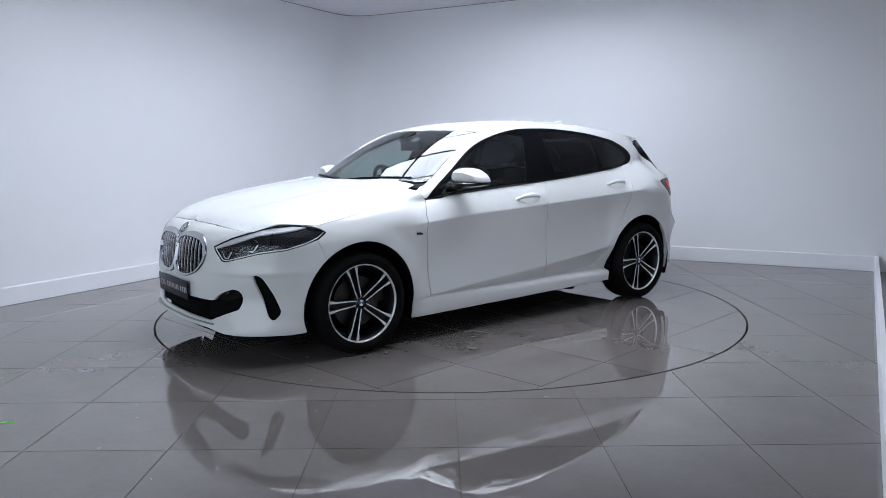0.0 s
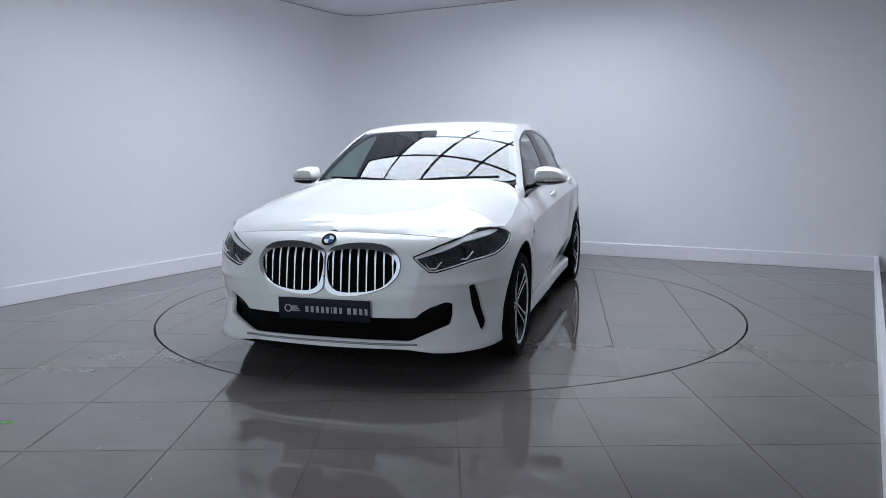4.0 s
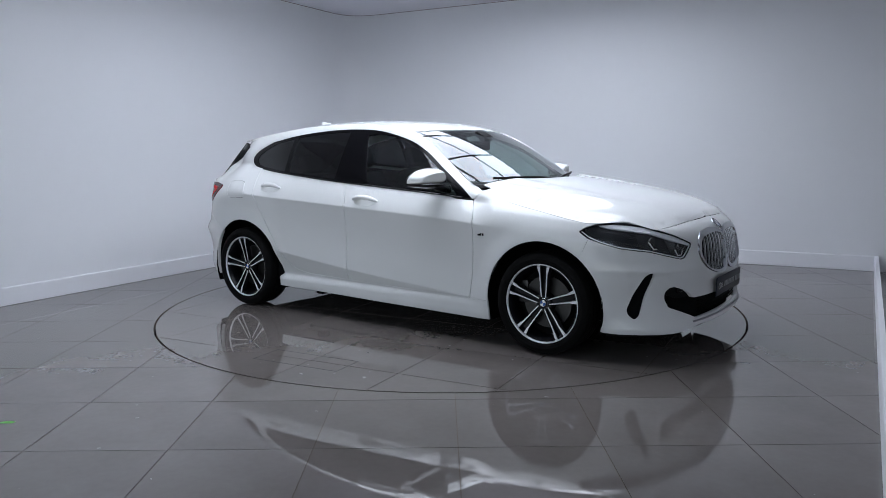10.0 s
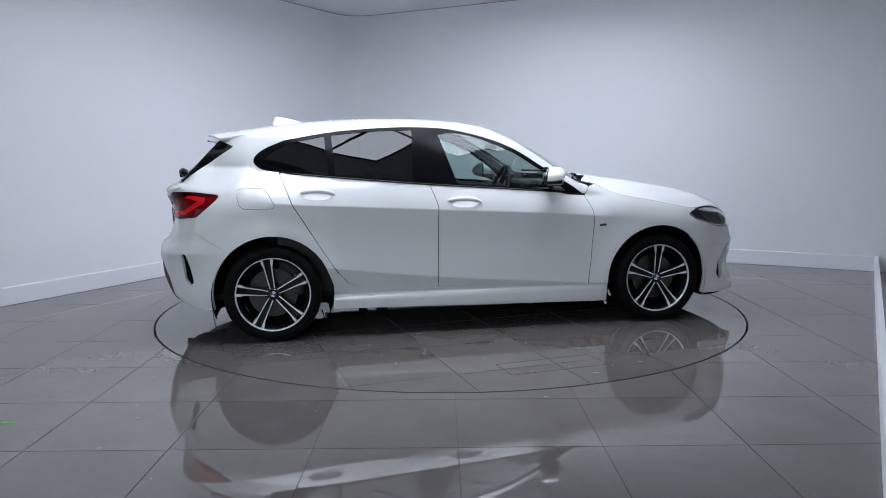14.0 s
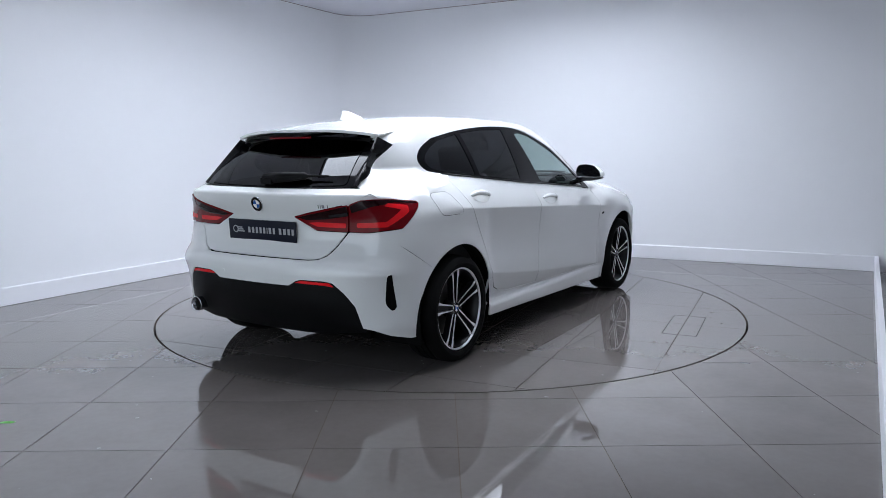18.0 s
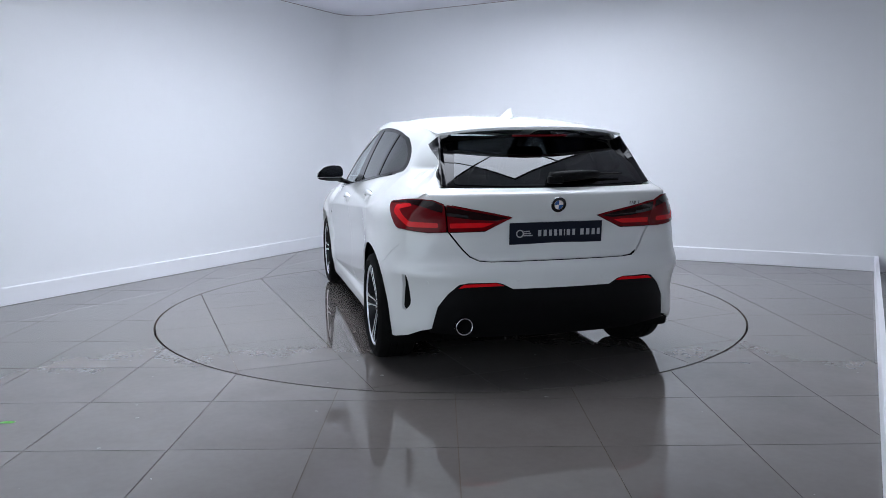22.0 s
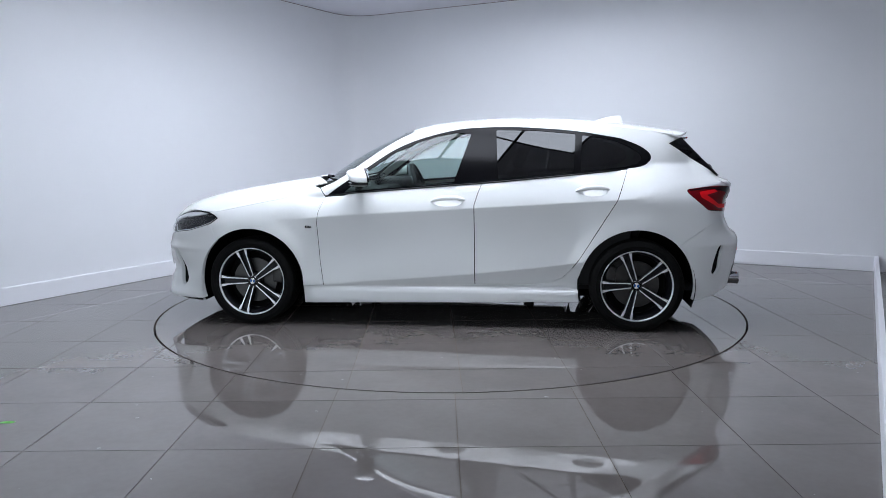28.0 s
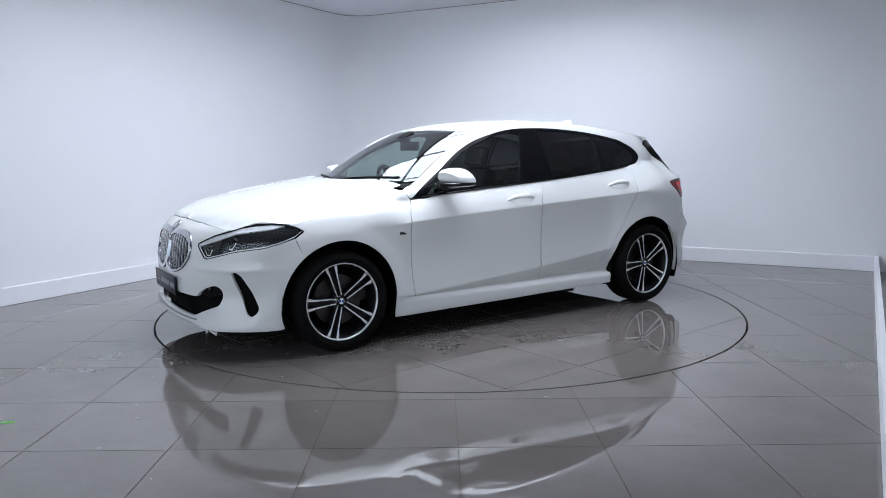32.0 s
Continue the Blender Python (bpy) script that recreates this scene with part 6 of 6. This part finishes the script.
# ---------- cabin ----------
def seat(x, y, w=0.50, back=0.62):
    s = new("seat")
    s.parent = car
    s["label"] = "black fabric seat with a headrest"
    s.matrix_basis = pose(x, y, 0.0)
    bm = bmesh.new()
    soft_box(bm, -0.27, 0.27, -w / 2, w / 2, 0.36, 0.53, 0.06, None, 3)
    part("cushion", bm, M_SEAT, s)
    bm = bmesh.new()
    soft_box(bm, -0.07, 0.07, -w / 2 + 0.01, w / 2 - 0.01, 0.0, back, 0.055, pose(-0.24, 0, 0.48, 0, -20, 0), 3)
    part("backrest", bm, M_SEAT, s)
    bm = bmesh.new()
    soft_box(bm, -0.045, 0.045, -0.13, 0.13, back + 0.03, back + 0.19, 0.04, pose(-0.235, 0, 0.47, 0, -17, 0), 3)
    part("headrest", bm, M_SEAT, s)
    return s


seat(-0.10, 0.37)
seat(-0.10, -0.37)
seat(-1.02, 0.0, 1.22, 0.56)
bm = bmesh.new()
soft_box(bm, 0.42, 0.90, -0.70, 0.70, 0.62, 0.955, 0.07, None, 3)
soft_box(bm, 0.40, 0.66, -0.60, -0.16, 0.86, 1.005, 0.05, None, 3)
part("dashboard", bm, M_DASH, car, "black moulded dashboard")
bm = bmesh.new()
soft_box(bm, 0.555, 0.575, -0.12, 0.13, 0.955, 1.045, 0.008)
part("display_screen", bm, M_GLOSS, car, "black dashboard display")
wheel_m = pose(0.30, -0.37, 0.93, 0, -68, 0)
bm = bmesh.new()
tube(bm, [tuple(wheel_m @ Vector((0.182 * math.cos(2 * math.pi * k / 32), 0.182 * math.sin(2 * math.pi * k / 32), 0))) for k in range(32)], 0.0165, 8, True)
sw = part("steering_wheel", bm, M_DASH, car, "black leather steering wheel")
bm = bmesh.new()
soft_box(bm, -0.07, 0.05, -0.075, 0.075, -0.05, 0.008, 0.025, wheel_m)
for an in (0, 180, 270):
    d = Vector((math.cos(radians(an + 90)), math.sin(radians(an + 90)), 0))
    tube(bm, [tuple(wheel_m @ (d * 0.05)), tuple(wheel_m @ (d * 0.18))], 0.016, 6)
part("steering_hub", bm, M_DASH, sw)
bm = bmesh.new()
soft_box(bm, -0.018, 0.018, -0.12, 0.12, -0.035, 0.035, 0.015, pose(0.34, 0.0, 1.255))
tube(bm, [(0.345, 0, 1.27), (0.36, 0, 1.335)], 0.014, 6)
soft_box(bm, -0.05, 0.05, -0.06, 0.06, -0.02, 0.02, 0.012, pose(0.37, 0.0, 1.325, 0, 28, 0))
part("interior_mirror", bm, M_PLASTIC, car, "black interior mirror and sensor housing")
bm = bmesh.new()
box(bm, -1.75, 0.85, -0.72, 0.72, 0.26, 0.30)
part("cabin_floor", bm, M_SEAT, car, "black carpet", smooth=False)
HL = [(x, float(f_rail_y(x)) - 0.02) for x in np.linspace(0.20, -1.58, 20)]
panel("headliner", HL + [(x, -y) for x, y in HL[::-1]], s_roof, M_HEADLINER, car, "grey cloth headliner", h=0.10, depth=0, lift=-0.022)
bm = bmesh.new()
soft_box(bm, -1.62, -1.34, -0.62, 0.62, 0.86, 0.90, 0.01)
part("parcel_shelf", bm, M_SEAT, car, "black parcel shelf")
for sd in (1, -1):
    bm = bmesh.new()
    soft_box(bm, -1.30, 0.80, sd * 0.76 - 0.02, sd * 0.76 + 0.02, 0.30, 0.93, 0.02)
    part("door_lining", bm, M_DASH, car, "black door lining")

# ---- what turns ----
CAR_X, CAR_Y = -0.0143, -0.0487        # the car stands a little off the turntable's axis

# degrees turned by the table: it starts gently, runs almost evenly and slows down at the end
TURNED = [(0.0, 218.29), (0.5, 218.87), (1.0, 221.1), (1.5, 225.0), (2.0, 230.5), (2.5, 236.05), (5.0, 265.66), (6.0, 277.77), (7.0, 289.8),
          (8.0, 301.59), (9.0, 313.3), (10.0, 324.82), (11.0, 336.35), (12.0, 347.96), (13.0, 359.88), (14.0, 371.72), (17.0, 405.82), (18.0, 417.49),
          (19.0, 429.27), (20.0, 441.14), (21.0, 453.01), (22.0, 464.84), (23.0, 476.5), (24.0, 488.01), (25.0, 499.45), (28.0, 533.66),
          (29.0, 545.99), (29.5, 552.08), (30.0, 558.38), (30.5, 564.04), (31.0, 568.8), (31.5, 571.84), (32.0, 573.18)]


def motions():
    table_rows, car_rows = [], []
    for t, degrees in TURNED:
        turn = Matrix.Rotation(radians(degrees), 4, "Z")
        table_rows.append((t, turn))
        car_rows.append((t, turn @ pose(CAR_X, CAR_Y, 0.0)))
    walk(turntable, table_rows)
    walk(car, car_rows)


motions()
